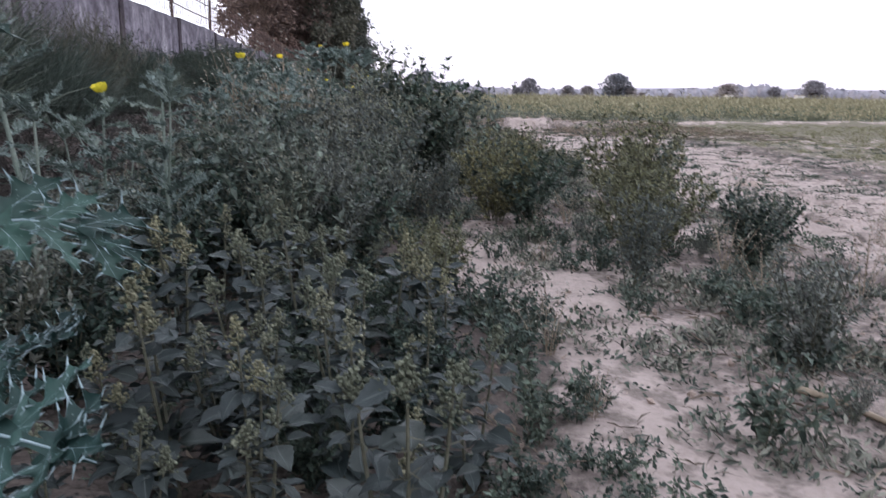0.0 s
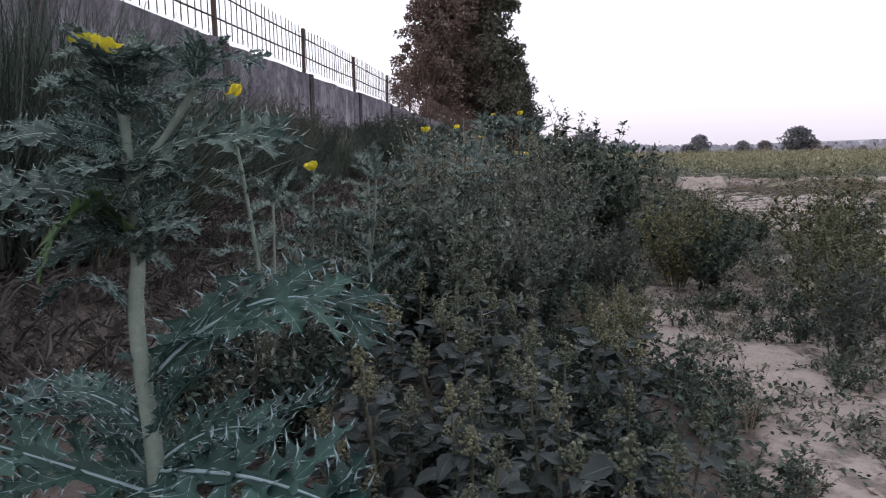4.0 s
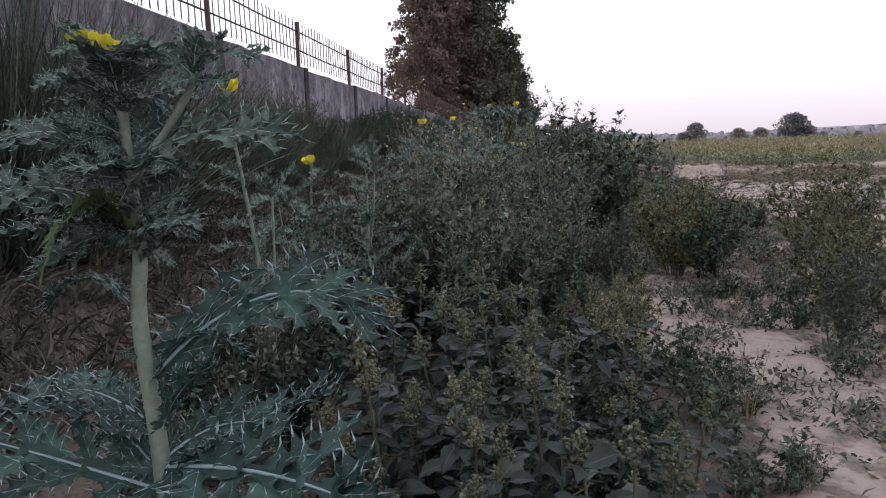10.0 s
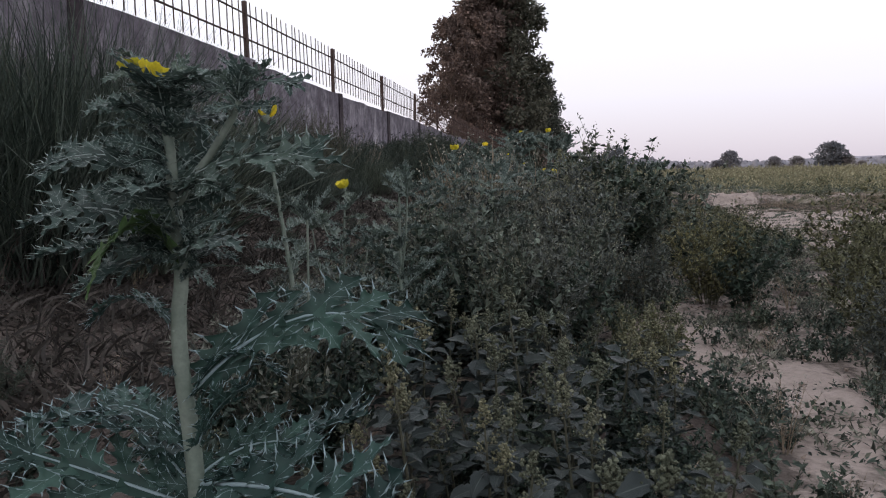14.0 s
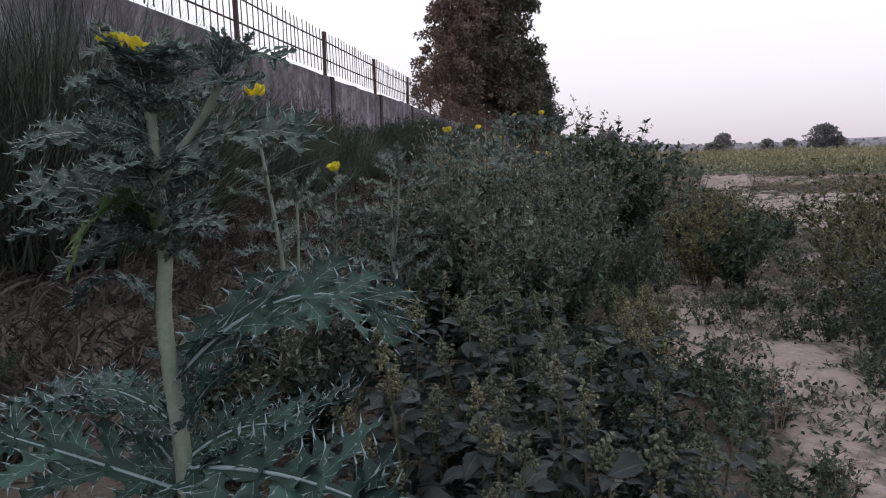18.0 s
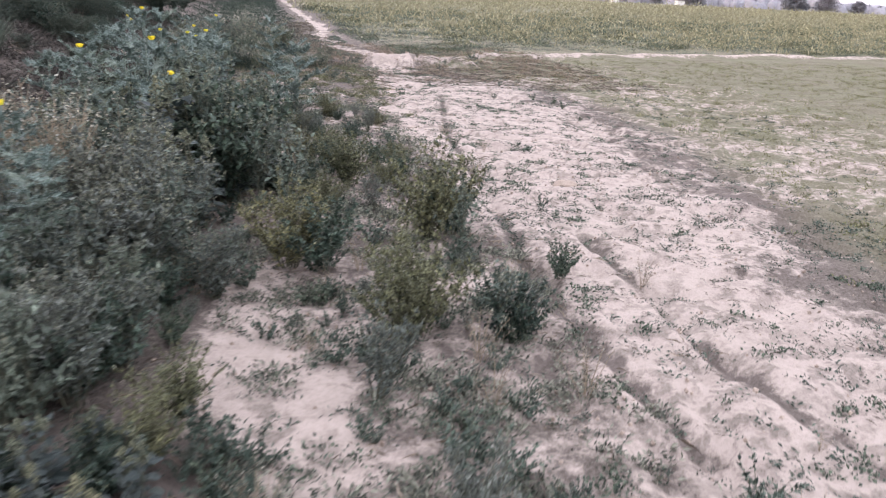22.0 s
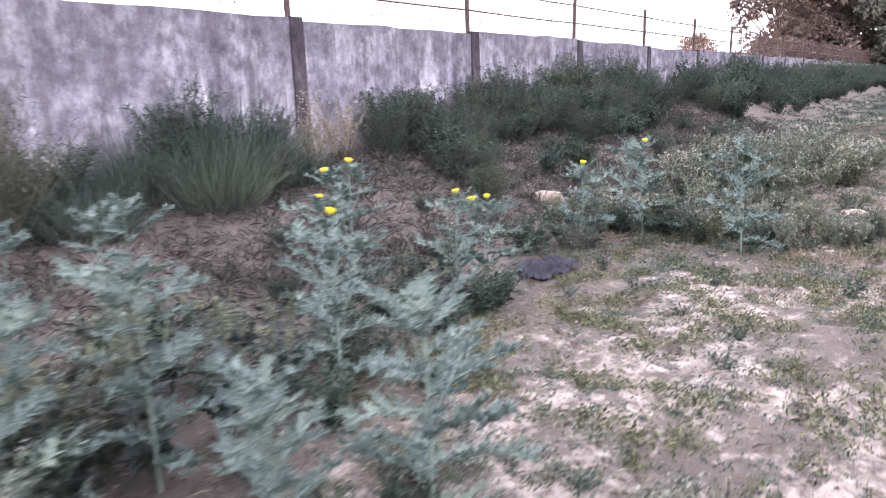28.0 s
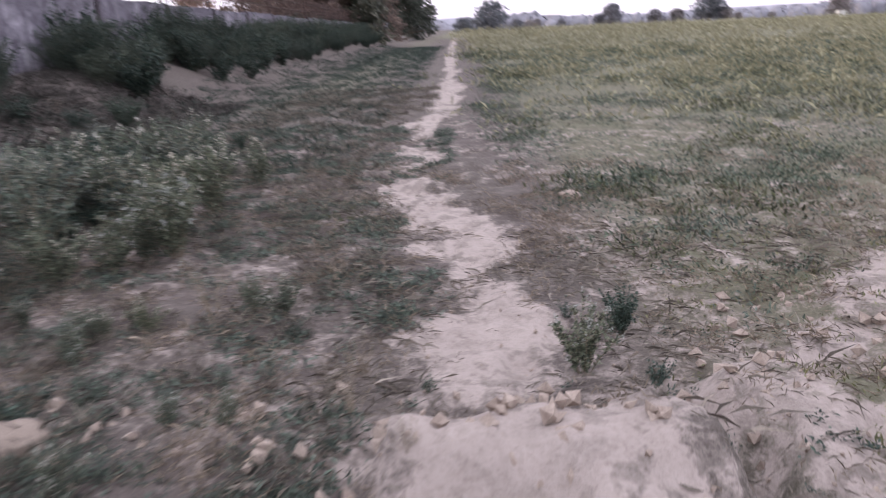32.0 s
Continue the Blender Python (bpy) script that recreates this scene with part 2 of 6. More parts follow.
DRYSTEM = plain_mat("dry_stem", (0.176, 0.136, 0.096), (0.304, 0.248, 0.184), 25, 0.8, 0.2)
DARKLEAF = leaf_mat("dark_leaf", (0.012, 0.024, 0.019), (0.055, 0.08, 0.062), 0.55, 0.2)
GREYLEAF = leaf_mat("grey_green_leaf", (0.03, 0.037, 0.034), (0.168, 0.18, 0.162), 0.6, 0.2)
OLIVE = leaf_mat("olive_leaf", (0.03, 0.034, 0.018), (0.152, 0.15, 0.08), 0.6, 0.25)
FLORET = leaf_mat("pale_floret", (0.24, 0.236, 0.2), (0.4, 0.388, 0.344), 0.8, 0.3)
GRASS = leaf_mat("reed_grass", (0.026, 0.038, 0.032), (0.085, 0.106, 0.086), 0.55, 0.2)
DRYGRASS = leaf_mat("dry_grass", (0.096, 0.077, 0.064), (0.248, 0.208, 0.172), 0.8, 0.2)
LOWWEED = leaf_mat("low_weed", (0.02, 0.032, 0.026), (0.083, 0.109, 0.085), 0.6, 0.2)
SPRAYLEAF = leaf_mat("spreading_weed_leaf", (0.035, 0.046, 0.034), (0.15, 0.17, 0.125), 0.6, 0.25)
SIDEGRASS = leaf_mat("side_grass", (0.055, 0.06, 0.03), (0.15, 0.15, 0.078), 0.6, 0.25)
CROP = leaf_mat("field_crop", (0.14, 0.138, 0.09), (0.24, 0.23, 0.155), 0.6, 0.3)
# distance haze is put into this pale colour
FARBUSH = plain_mat("haze_tinted_bush", (0.2, 0.195, 0.22), (0.26, 0.25, 0.28), 0.05, 1.0, 0.0)
TREELEAF = leaf_mat("tree_leaf", (0.04, 0.048, 0.038), (0.105, 0.105, 0.082), 0.5, 0.2)
SEEDGREY = leaf_mat("pale_seed", (0.105, 0.115, 0.09), (0.18, 0.186, 0.15), 0.8, 0.2, None, 200)
WHITEFLORET = leaf_mat("white_floret", (0.3, 0.295, 0.27), (0.48, 0.465, 0.43), 0.8, 0.3)
LEAFLITTER = leaf_mat("leaf_litter", (0.04, 0.035, 0.033), (0.125, 0.108, 0.097), 0.85, 0.05)
# dry brown shrubs, and the sunset glow painted on the large tree's left
REDLEAF = leaf_mat("dry_and_sunlit_leaf", (0.118, 0.085, 0.076), (0.265, 0.187, 0.16), 0.7, 0.3)
MIDLEAF = leaf_mat("mid_green_leaf", (0.024, 0.034, 0.028), (0.113, 0.14, 0.117), 0.6, 0.2)
# skyline leaves, paled and greyed to paint in the haze
FARLEAF = leaf_mat("haze_tinted_leaf", (0.22, 0.21, 0.235), (0.275, 0.265, 0.29), 1.0, 0.5, None, 2)
BARK = plain_mat("bark", (0.1, 0.075, 0.06), (0.2, 0.15, 0.12), 6, 0.9, 0.6)
CLOD = plain_mat("dry_clod", (0.24, 0.184, 0.152), (0.384, 0.312, 0.264), 20, 0.95, 0.6)
# hill colour with the haze of distance painted in
HILL = plain_mat("haze_tinted_hill", (0.3, 0.29, 0.335), (0.33, 0.32, 0.36), 0.01, 1.0, 0.0)
PLASTIC = plain_mat("purple_plastic", (0.005, 0.004, 0.009), (0.016, 0.013, 0.026), 14, 0.6, 0.5)
WHITEWASH = plain_mat("whitewash", (0.5, 0.48, 0.46), (0.65, 0.63, 0.6), 3, 0.9, 0.2)


# ---- mesh tools ----
class Geo:
    """Collects points and faces for one mesh."""

    def __init__(self):
        self.v, self.f3, self.f4, self.a, self.n = [], [], [], [], 0

    def add(self, v, f3=None, f4=None, a=None):
        v = np.asarray(v, float).reshape(-1, 3)
        self.v.append(v)
        self.a.append(np.zeros(len(v)) if a is None else np.asarray(a, float))
        if f3 is not None and len(f3):
            self.f3.append(np.asarray(f3, int).reshape(-1, 3) + self.n)
        if f4 is not None and len(f4):
            self.f4.append(np.asarray(f4, int).reshape(-1, 4) + self.n)
        self.n += len(v)

    def tube(self, pts, radii, sides=4):
        pts, radii = np.asarray(pts, float), np.asarray(radii, float)
        k = len(pts)
        tan = np.gradient(pts, axis=0)
        tan /= np.linalg.norm(tan, axis=1)[:, None] + 1e-9
        ref = np.array([0.31, 0.94, 0.1]) if abs(tan[0, 2]) > 0.7 else np.array([0, 0, 1.0])
        s = np.cross(tan, ref)
        s /= np.linalg.norm(s, axis=1)[:, None] + 1e-9
        u = np.cross(tan, s)
        ang = np.linspace(0, 2 * np.pi, sides, endpoint=False)
        ring = pts[:, None] + radii[:, None, None] * (np.cos(ang)[None, :, None] * s[:, None] + np.sin(ang)[None, :, None] * u[:, None])
        i, j = np.meshgrid(np.arange(k - 1), np.arange(sides), indexing="ij")
        q = np.stack([i * sides + j, i * sides + (j + 1) % sides, (i + 1) * sides + (j + 1) % sides, (i + 1) * sides + j], -1)
        self.add(ring.reshape(-1, 3), None, q.reshape(-1, 4), np.ones(k * sides))
        return self

    def strew(self, tv, tf, pos, way, up, length, width, attr=None):
        """Copies of a small shape: its y along way, its z near up."""
        pos, way, up = (np.asarray(q, float).reshape(-1, 3) for q in (pos, way, up))
        k = len(pos)
        if not k:
            return self
        y = way / (np.linalg.norm(way, axis=1)[:, None] + 1e-9)
        x = np.cross(y, up)
        x /= np.linalg.norm(x, axis=1)[:, None] + 1e-9
        z = np.cross(x, y)
        length, width = np.broadcast_to(length, (k,)), np.broadcast_to(width, (k,))
        v = pos[:, None] + tv[None, :, 0, None] * (x * width[:, None])[:, None] + tv[None, :, 1, None] * (y * length[:, None])[:, None] \
            + tv[None, :, 2, None] * (z * length[:, None])[:, None]
        f = (np.asarray(tf)[None] + (np.arange(k) * len(tv))[:, None, None]).reshape(-1, 3)
        self.add(v.reshape(-1, 3), f, None, None if attr is None else np.tile(attr, k))
        return self

    def mesh(self, name, material, smooth=False, attr=None):
        me = bpy.data.meshes.new(name)
        v = np.concatenate(self.v) if self.v else np.zeros((0, 3))
        f3 = np.concatenate(self.f3) if self.f3 else np.zeros((0, 3), int)
        f4 = np.concatenate(self.f4) if self.f4 else np.zeros((0, 4), int)
        me.vertices.add(len(v))
        me.vertices.foreach_set("co", v.astype(np.float32).ravel())
        loops = np.concatenate([f3.ravel(), f4.ravel()]).astype(np.int32)
        me.loops.add(len(loops))
        me.loops.foreach_set("vertex_index", loops)
        size = np.concatenate([np.full(len(f3), 3), np.full(len(f4), 4)]).astype(np.int32)
        me.polygons.add(len(size))
        me.polygons.foreach_set("loop_start", np.concatenate([[0], np.cumsum(size)[:-1]]).astype(np.int32))
        me.polygons.foreach_set("use_smooth", np.full(len(size), smooth))
        if attr:
            at = me.attributes.new(attr, "FLOAT", "POINT")
            at.data.foreach_set("value", np.concatenate(self.a).astype(np.float32))
        me.update(calc_edges=True)
        me.validate()
        if material:
            me.materials.append(material)
        return me


def part(name, geo, material, parent=None, label="", smooth=False, attr=None):
    me = geo if isinstance(geo, bpy.types.Mesh) else geo.mesh(name, material, smooth, attr)
    ob = new(name, me)
    if parent is not None:
        ob.parent = parent
    if label:
        tagged(ob, label)
    return ob


def box_geo(x0, x1, y0, y1, z0, z1, g=None, chamfer=0.0):
    g = g or Geo()
    bm = bmesh.new()
    bmesh.ops.create_cube(bm, size=1, matrix=Matrix.Translation(((x0 + x1) / 2, (y0 + y1) / 2, (z0 + z1) / 2)) @ Matrix.Diagonal((x1 - x0, y1 - y0, z1 - z0, 1)))
    if chamfer:
        bmesh.ops.bevel(bm, geom=bm.edges[:], offset=chamfer, segments=1, affect="EDGES")
    bmesh.ops.triangulate(bm, faces=bm.faces[:])
    bm.verts.index_update()
    g.add([v.co[:] for v in bm.verts], [[v.index for v in f.verts] for f in bm.faces])
    bm.free()
    return g


def unit(v):
    v = np.asarray(v, float)
    return v / (np.linalg.norm(v, axis=-1, keepdims=True) + 1e-9)


LEAF_V = np.array([[0, 0, 0], [0.5, 0.4, 0.09], [0, 0.45, 0], [-0.5, 0.4, 0.09], [0, 1, -0.12]])
LEAF_F = [[0, 1, 2], [0, 2, 3], [2, 1, 4], [3, 2, 4]]
CHIP_V = np.array([[0, 0, 0], [0.5, 0.5, 0.1], [0, 1, 0], [-0.5, 0.5, 0.1]])
CHIP_F = [[0, 1, 2], [0, 2, 3]]
BUD_V = np.array([[0, 0, 0], [0.5, 0.5, 0], [0, 0.5, 0.5], [-0.5, 0.5, 0], [0, 0.5, -0.5], [0, 1, 0]])
BUD_F = [[0, 1, 2], [0, 2, 3], [0, 3, 4], [0, 4, 1], [5, 2, 1], [5, 3, 2], [5, 4, 3], [5, 1, 4]]
BROAD_V = np.array([[0, 0, 0], [0.32, 0.06, 0.05], [0.52, 0.2, 0.1], [0.36, 0.36, 0.07], [0.34, 0.5, 0.07], [0.2, 0.66, 0.03], [0, 1, -0.16],
                    [-0.2, 0.66, 0.03], [-0.34, 0.5, 0.07], [-0.36, 0.36, 0.07], [-0.52, 0.2, 0.1], [-0.32, 0.06, 0.05], [0, 0.3, 0], [0, 0.62, -0.02]])
BROAD_F = [[0, 1, 12], [1, 2, 12], [2, 3, 12], [3, 4, 13], [3, 13, 12], [4, 5, 13], [5, 6, 13], [6, 7, 13], [7, 8, 13], [8, 9, 13], [9, 12, 13], [9, 10, 12], [10, 11, 12], [11, 0, 12]]


# ---- the lie of the land ----
def hash2(i, j, seed):
    h = np.sin(i * 127.1 + j * 311.7 + seed * 74.7) * 43758.5453
    return h - np.floor(h)


def vnoise(x, y, scale, seed=0):
    x, y = np.asarray(x, float) / scale, np.asarray(y, float) / scale
    i, j = np.floor(x), np.floor(y)
    u, v = x - i, y - j
    u, v = u * u * (3 - 2 * u), v * v * (3 - 2 * v)
    a = hash2(i, j, seed) * (1 - u) + hash2(i + 1, j, seed) * u
    b = hash2(i, j + 1, seed) * (1 - u) + hash2(i + 1, j + 1, seed) * u
    return a * (1 - v) + b * v


def smooth(a, b, x):
    t = np.clip((np.asarray(x, float) - a) / (b - a), 0, 1)
    return t * t * (3 - 2 * t)


def wall_x(y):
    return -4.64 - 0.0112 * np.asarray(y, float)


def line_dist(x, y, pts):
    """Distance to a line of points, and how far along it."""
    x, y = np.asarray(x, float), np.asarray(y, float)
    best, along, run = np.full(x.shape, 1e9), np.zeros(x.shape), 0.0
    for (ax, ay), (bx, by) in zip(pts, pts[1:]):
        dx, dy = bx - ax, by - ay
        k = math.hypot(dx, dy)
        t = np.clip(((x - ax) * dx + (y - ay) * dy) / k ** 2, 0, 1)
        d = np.hypot(x - ax - t * dx, y - ay - t * dy)
        along = np.where(d < best, run + t * k, along)
        best = np.minimum(best, d)
        run += k
    return best, along


FOOTPATH = [(3.9, 16.2), (3.86, 16.9), (3.77, 18.0), (3.57, 19.4), (3.03, 21.7), (3.12, 25.1), (3.42, 31.2), (3.28, 48), (3.14, 57), (3.0, 85), (2.6, 130)]
BARE = [(1.5, -2.2), (1.26, -0.9), (1.22, -0.2), (1.18, 0.4), (1.05, 1.0), (1.0, 1.6), (1.05, 2.3)]
BUND = [(1.4, 15.6), (3.3, 15.8), (4.6, 15.9), (6.8, 18.0), (11.5, 20.0), (40, 25)]
RUTS = [[(2.9, -0.5), (2.78, 1.0), (2.74, 1.76), (3.0, 4.0), (3.34, 7.0), (3.8, 9.2), (4.22, 11.4)], [(3.45, -0.2), (3.36, 1.0), (3.5, 3)],
        [(2.55, 9.0), (2.62, 10.1), (2.84, 11.6), (3.04, 12.3), (3.4, 13.6)]]


def bank(x, y):
    high = np.clip(0.5 + 0.03 * (np.asarray(y, float) - 9), 0.35, 1.05) * (1 - smooth(84, 96, y))
    return high * smooth(-1.5, wall_x(y) + 0.3, x)


def land(x, y):
    """Height of the ground."""
    x, y = np.broadcast_arrays(np.asarray(x, float), np.asarray(y, float))
    near = 1 - smooth(25, 60, np.hypot(x - 2, y - 6))
    z = bank(x, y)
    z = z + near * ((vnoise(x, y, 1.3, 1) - 0.5) * 0.07 + (vnoise(x, y, 0.35, 2) - 0.5) * 0.04 + (vnoise(x, y, 0.16, 3) - 0.5) * 0.034)
    z = z + near * (vnoise(x, y, 0.8, 9) - 0.4) * (0.22 - 0.14 * smooth(11, 16, y)) * smooth(-1.6, -3.0, x) * (1 - smooth(-4.2, -4.7, x))
    d, s = line_dist(x, y, BUND)
    z = z + 0.11 * np.exp(-(d / 0.3) ** 2) * (0.4 + 0.9 * vnoise(x, y, 0.7, 5)) * near * (1 - smooth(3.2, 3.5, x) * (1 - smooth(5.8, 6.6, x)))
    wx, wy = x + 0.3 * (vnoise(x, y, 0.35, 25) - 0.5), y + 0.3 * (vnoise(x, y, 0.3, 26) - 0.5)
    wx, wy = wx + 0.3 * (vnoise(x, y, 0.55, 29) - 0.5), wy + 0.5 * (vnoise(x, y, 0.6, 30) - 0.5)
    face = smooth(15.0, 15.65, wy - 0.25 * (vnoise(x, y, 0.22, 27) - 0.5)) * (1 - smooth(15.95, 16.3, wy))
    ends = smooth(3.32, 3.5, wx) * (1 - smooth(4.5, 4.68, wx)) + 0.8 * smooth(4.76, 4.95, wx) * (1 - smooth(5.9, 6.5, wx))
    z = z + face ** 1.3 * ends * (0.23 + 0.1 * (vnoise(x, y, 0.3, 6) - 0.5) + 0.05 * (vnoise(x, y, 0.1, 28) - 0.5))
    z = z - 0.05 * near * smooth(0.6, 0.78, vnoise(x, y, 0.2, 8)) * np.maximum(smooth(2.0, 2.6, x), smooth(8, 10, y) * smooth(0.4, 1.2, x))
    for k, r in enumerate(RUTS):
        d, s = line_dist(x, y, r)
        z = z - 0.05 * np.exp(-(d / 0.055) ** 2) * near * (0.5 + 0.8 * vnoise(x, y, 0.5, 7)) + 0.02 * np.exp(-((d - 0.13) / 0.05) ** 2) * near
    d, s = line_dist(x, y, FOOTPATH)
    return z - 0.03 * np.exp(-(d / 0.35) ** 2) * near


def gz(x, y):
    return float(land(np.array([x]), np.array([y]))[0])


SAND_Y = [-4, 0, 2, 4.5, 8, 12, 14, 15.6, 16.4]
SAND_L = [2.1, 2.35, 2.5, 2.6, 2.65, 2.9, 3.3, 3.55, 3.7]
SAND_R = [5.2, 4.7, 4.7, 5.3, 5.9, 5.9, 4.5, 4.2, 4.1]


def sandiness(x, y):
    x, y = np.broadcast_arrays(np.asarray(x, float), np.asarray(y, float))
    wob = (vnoise(x, y, 0.9, 11) - 0.5) * 0.9 + (vnoise(x, y, 0.3, 12) - 0.5) * 0.5
    a, b = np.interp(y, SAND_Y, SAND_L), np.interp(y, SAND_Y, SAND_R)
    strip = smooth(-0.55, 0.75, np.minimum(x - a, b - x) + wob * 0.9) * smooth(15.1, 14.3, y + wob * 0.8) * smooth(-9, -5, y)
    strip = strip * (1 - 0.45 * smooth(0.4, 0.75, vnoise(x, y, 0.45, 16)) * smooth(10.5, 12.5, y))
    d, s = line_dist(x, y, BARE)
    strip = np.maximum(strip, smooth(0.52, 0.12, d + wob * 0.35))
    strip = np.maximum(strip, (0.3 + 0.45 * vnoise(x, y, 0.7, 18)) * smooth(0.8, 1.2, x) * smooth(3.4, 2.6, x) * smooth(-4, -2, y) * smooth(3.5, 2.0, y))
    strip = np.maximum(strip, 0.45 * smooth(0.6, 0.2, np.hypot(x + 0.45, y + 1.0) + wob * 0.5))
    d, s = line_dist(x, y, FOOTPATH)
    strip = np.maximum(strip, smooth(0.44, 0.1, d + wob * 0.5) * (0.45 + 0.75 * smooth(0.2, 0.5, vnoise(x, y, 0.5, 19))))
    d, s = line_dist(x, y, BUND)
    strip = np.maximum(strip, 0.8 * smooth(0.5, 0.08, d + wob * 0.35) * smooth(2.8, 3.5, x))
    strip = np.maximum(strip, smooth(0.3, 0.65, vnoise(x, y, 0.8, 13)) * 0.5 * smooth(0.6, 1.4, x) * smooth(3.4, 2.4, x) * smooth(7.0, 9, y) * smooth(13.6, 12.4, y))
    strip = np.maximum(strip, (0.12 + 0.42 * vnoise(x, y, 0.7, 15)) * smooth(3.0, 4.2, x) * smooth(15.5, 16.5, y) * smooth(28, 19, y) * smooth(10, 6, x))
    strip = np.maximum(strip, np.exp(-((x + 0.5 * wob - 4.0) / 0.62) ** 8 - ((y + 0.4 * wob - 15.55) / 0.48) ** 6))
    strip = np.maximum(strip, 0.9 * np.exp(-((x - 5.5) / 0.75) ** 8 - ((y - 15.65) / 0.3) ** 6))
    strip = np.maximum(strip, 0.95 * smooth(0.75, 0.25, np.hypot((x - 3.95) * 0.9, y - 14.55) + wob * 0.6))
    worn = (0.17 + 0.26 * smooth(0.3, 0.7, vnoise(x, y, 0.55, 23)) + 0.15 * vnoise(x, y, 0.2, 24)) * (1 - 0.3 * smooth(12.5, 14, y))
    strip = np.maximum(strip, worn * smooth(0.2, 1.2, x) * smooth(14, 8, x) * smooth(2.5, 4.0, y) * smooth(34, 24, y))
    for r in RUTS[:2]:
        d, s = line_dist(x, y, r)
        strip = strip * (1 - 0.9 * np.exp(-(d / 0.07) ** 2) * smooth(0.25, 0.45, vnoise(x, y, 0.8, 17)))
    return np.clip(strip, 0, 1)


def greenness(x, y):
    x, y = np.broadcast_arrays(np.asarray(x, float), np.asarray(y, float))
    d, s = line_dist(x, y, FOOTPATH)
    field = smooth(20, 34, y + 0.35 * x - 2) * smooth(1.2, 4, d) * smooth(-3, 2, x)
    side = smooth(0.2, 1.2, x - np.interp(y, SAND_Y, SAND_R)) * 0.8
    return np.clip(np.maximum(field, side), 0, 1)


def axis(lo, hi, step, far_lo, far_hi):
    near = np.arange(lo, hi + step / 2, step)
    up = hi + np.cumsum(step * 1.06 ** np.arange(1, 260))
    dn = lo - np.cumsum(step * 1.16 ** np.arange(1, 200))
    return np.concatenate([dn[dn > far_lo][::-1], near, up[up < far_hi], [far_hi]])


def build_ground():
    xs, ys = axis(-5.5, 8.0, 0.07, -900, 900), axis(-3.5, 24.0, 0.07, -900, 1900)
    X, Y = np.meshgrid(xs, ys, indexing="ij")
    Z = land(X, Y)
    i, j = np.meshgrid(np.arange(len(xs) - 1), np.arange(len(ys) - 1), indexing="ij")
    n = len(ys)
    q = np.stack([i * n + j, (i + 1) * n + j, (i + 1) * n + j + 1, i * n + j + 1], -1).reshape(-1, 4)
    g = Geo()
    g.add(np.stack([X, Y, Z], -1).reshape(-1, 3), None, q)
    me = g.mesh("ground", GROUND, True)
    for nm, f in (("sand", sandiness), ("green", greenness)):
        at = me.attributes.new(nm, "FLOAT", "POINT")
        at.data.foreach_set("value", f(X, Y).astype(np.float32).ravel())
    tagged(new("ground", me), "pale sandy ground with dry litter and a trodden footpath", "ground", kind="structure")


build_ground()


# ---- the boundary wall and its railing ----
BAY = 4.466
POST_Y = [9.19 + BAY * k for k in range(-4, 18)]


def wall_top(y):
    return 2.75 - 0.0055 * (y - 9.2)


def build_wall():
    wall = tagged(new("wall_boundary"), "tall weathered grey concrete boundary wall with dark and whitish streaks", "wall", kind="structure")
    rng = np.random.default_rng(3)
    for k, y0 in enumerate(POST_Y[:-1]):
        y1 = POST_Y[k + 1]
        n, h = 24, 8
        ys, zs = np.linspace(y0, y1, n), np.linspace(0, 1, h)
        g = Geo()
        drop = 0.03 * ((k * 7) % 3)
        Y, S = np.meshgrid(ys, zs, indexing="ij")
        top = wall_top((y0 + y1) / 2) - drop + (vnoise(Y, S * 0, 0.5, 21) - 0.5) * 0.05
        zb = -0.2
        Z = zb + S * (top - zb)
        X = wall_x(Y) + (vnoise(Y, Z, 0.6, 22) - 0.5) * 0.02
        i, j = np.meshgrid(np.arange(n - 1), np.arange(h - 1), indexing="ij")
        q = np.stack([i * h + j, (i + 1) * h + j, (i + 1) * h + j + 1, i * h + j + 1], -1).reshape(-1, 4)
        back = np.stack([X - 0.3, Y, Z], -1).reshape(-1, 3)
        front = np.stack([X, Y, Z], -1).reshape(-1, 3)
        g.add(front, None, q)
        g.add(back, None, q[:, ::-1])
        m = n * h
        t = np.array([[a * h + h - 1, (a + 1) * h + h - 1, (a + 1) * h + h - 1 + m, a * h + h - 1 + m] for a in range(n - 1)])
        g.f4.append(t)
        for e in (0, n - 1):
            g.f4.append(np.array([[e * h + b, e * h + b + 1, e * h + b + 1 + m, e * h + b + m] for b in range(h - 1)]))
        part("wall_panel", g, WALL, wall)
        p, z1 = Geo(), wall_top(y0) - 0.02
        zs = np.linspace(-0.2, z1, 7)
        w = 0.11 + 0.05 * (1 - (zs - zs[0]) / (z1 - zs[0])) + rng.normal(0, 0.008, 7)
        x = float(wall_x(y0))
        ring = np.array([[[x - 0.1, y0 - a, z], [x + 0.03, y0 - a, z], [x + 0.03, y0 + a, z], [x - 0.1, y0 + a, z]] for a, z in zip(w, zs)])
        f = [[r * 4 + a, r * 4 + (a + 1) % 4, r * 4 + 4 + (a + 1) % 4, r * 4 + 4 + a] for r in range(6) for a in range(4)] + [[24, 25, 26, 27]]
        p.add(ring.reshape(-1, 3), None, f)
        part("pier", p, PIER, wall, "dark-stained pier")


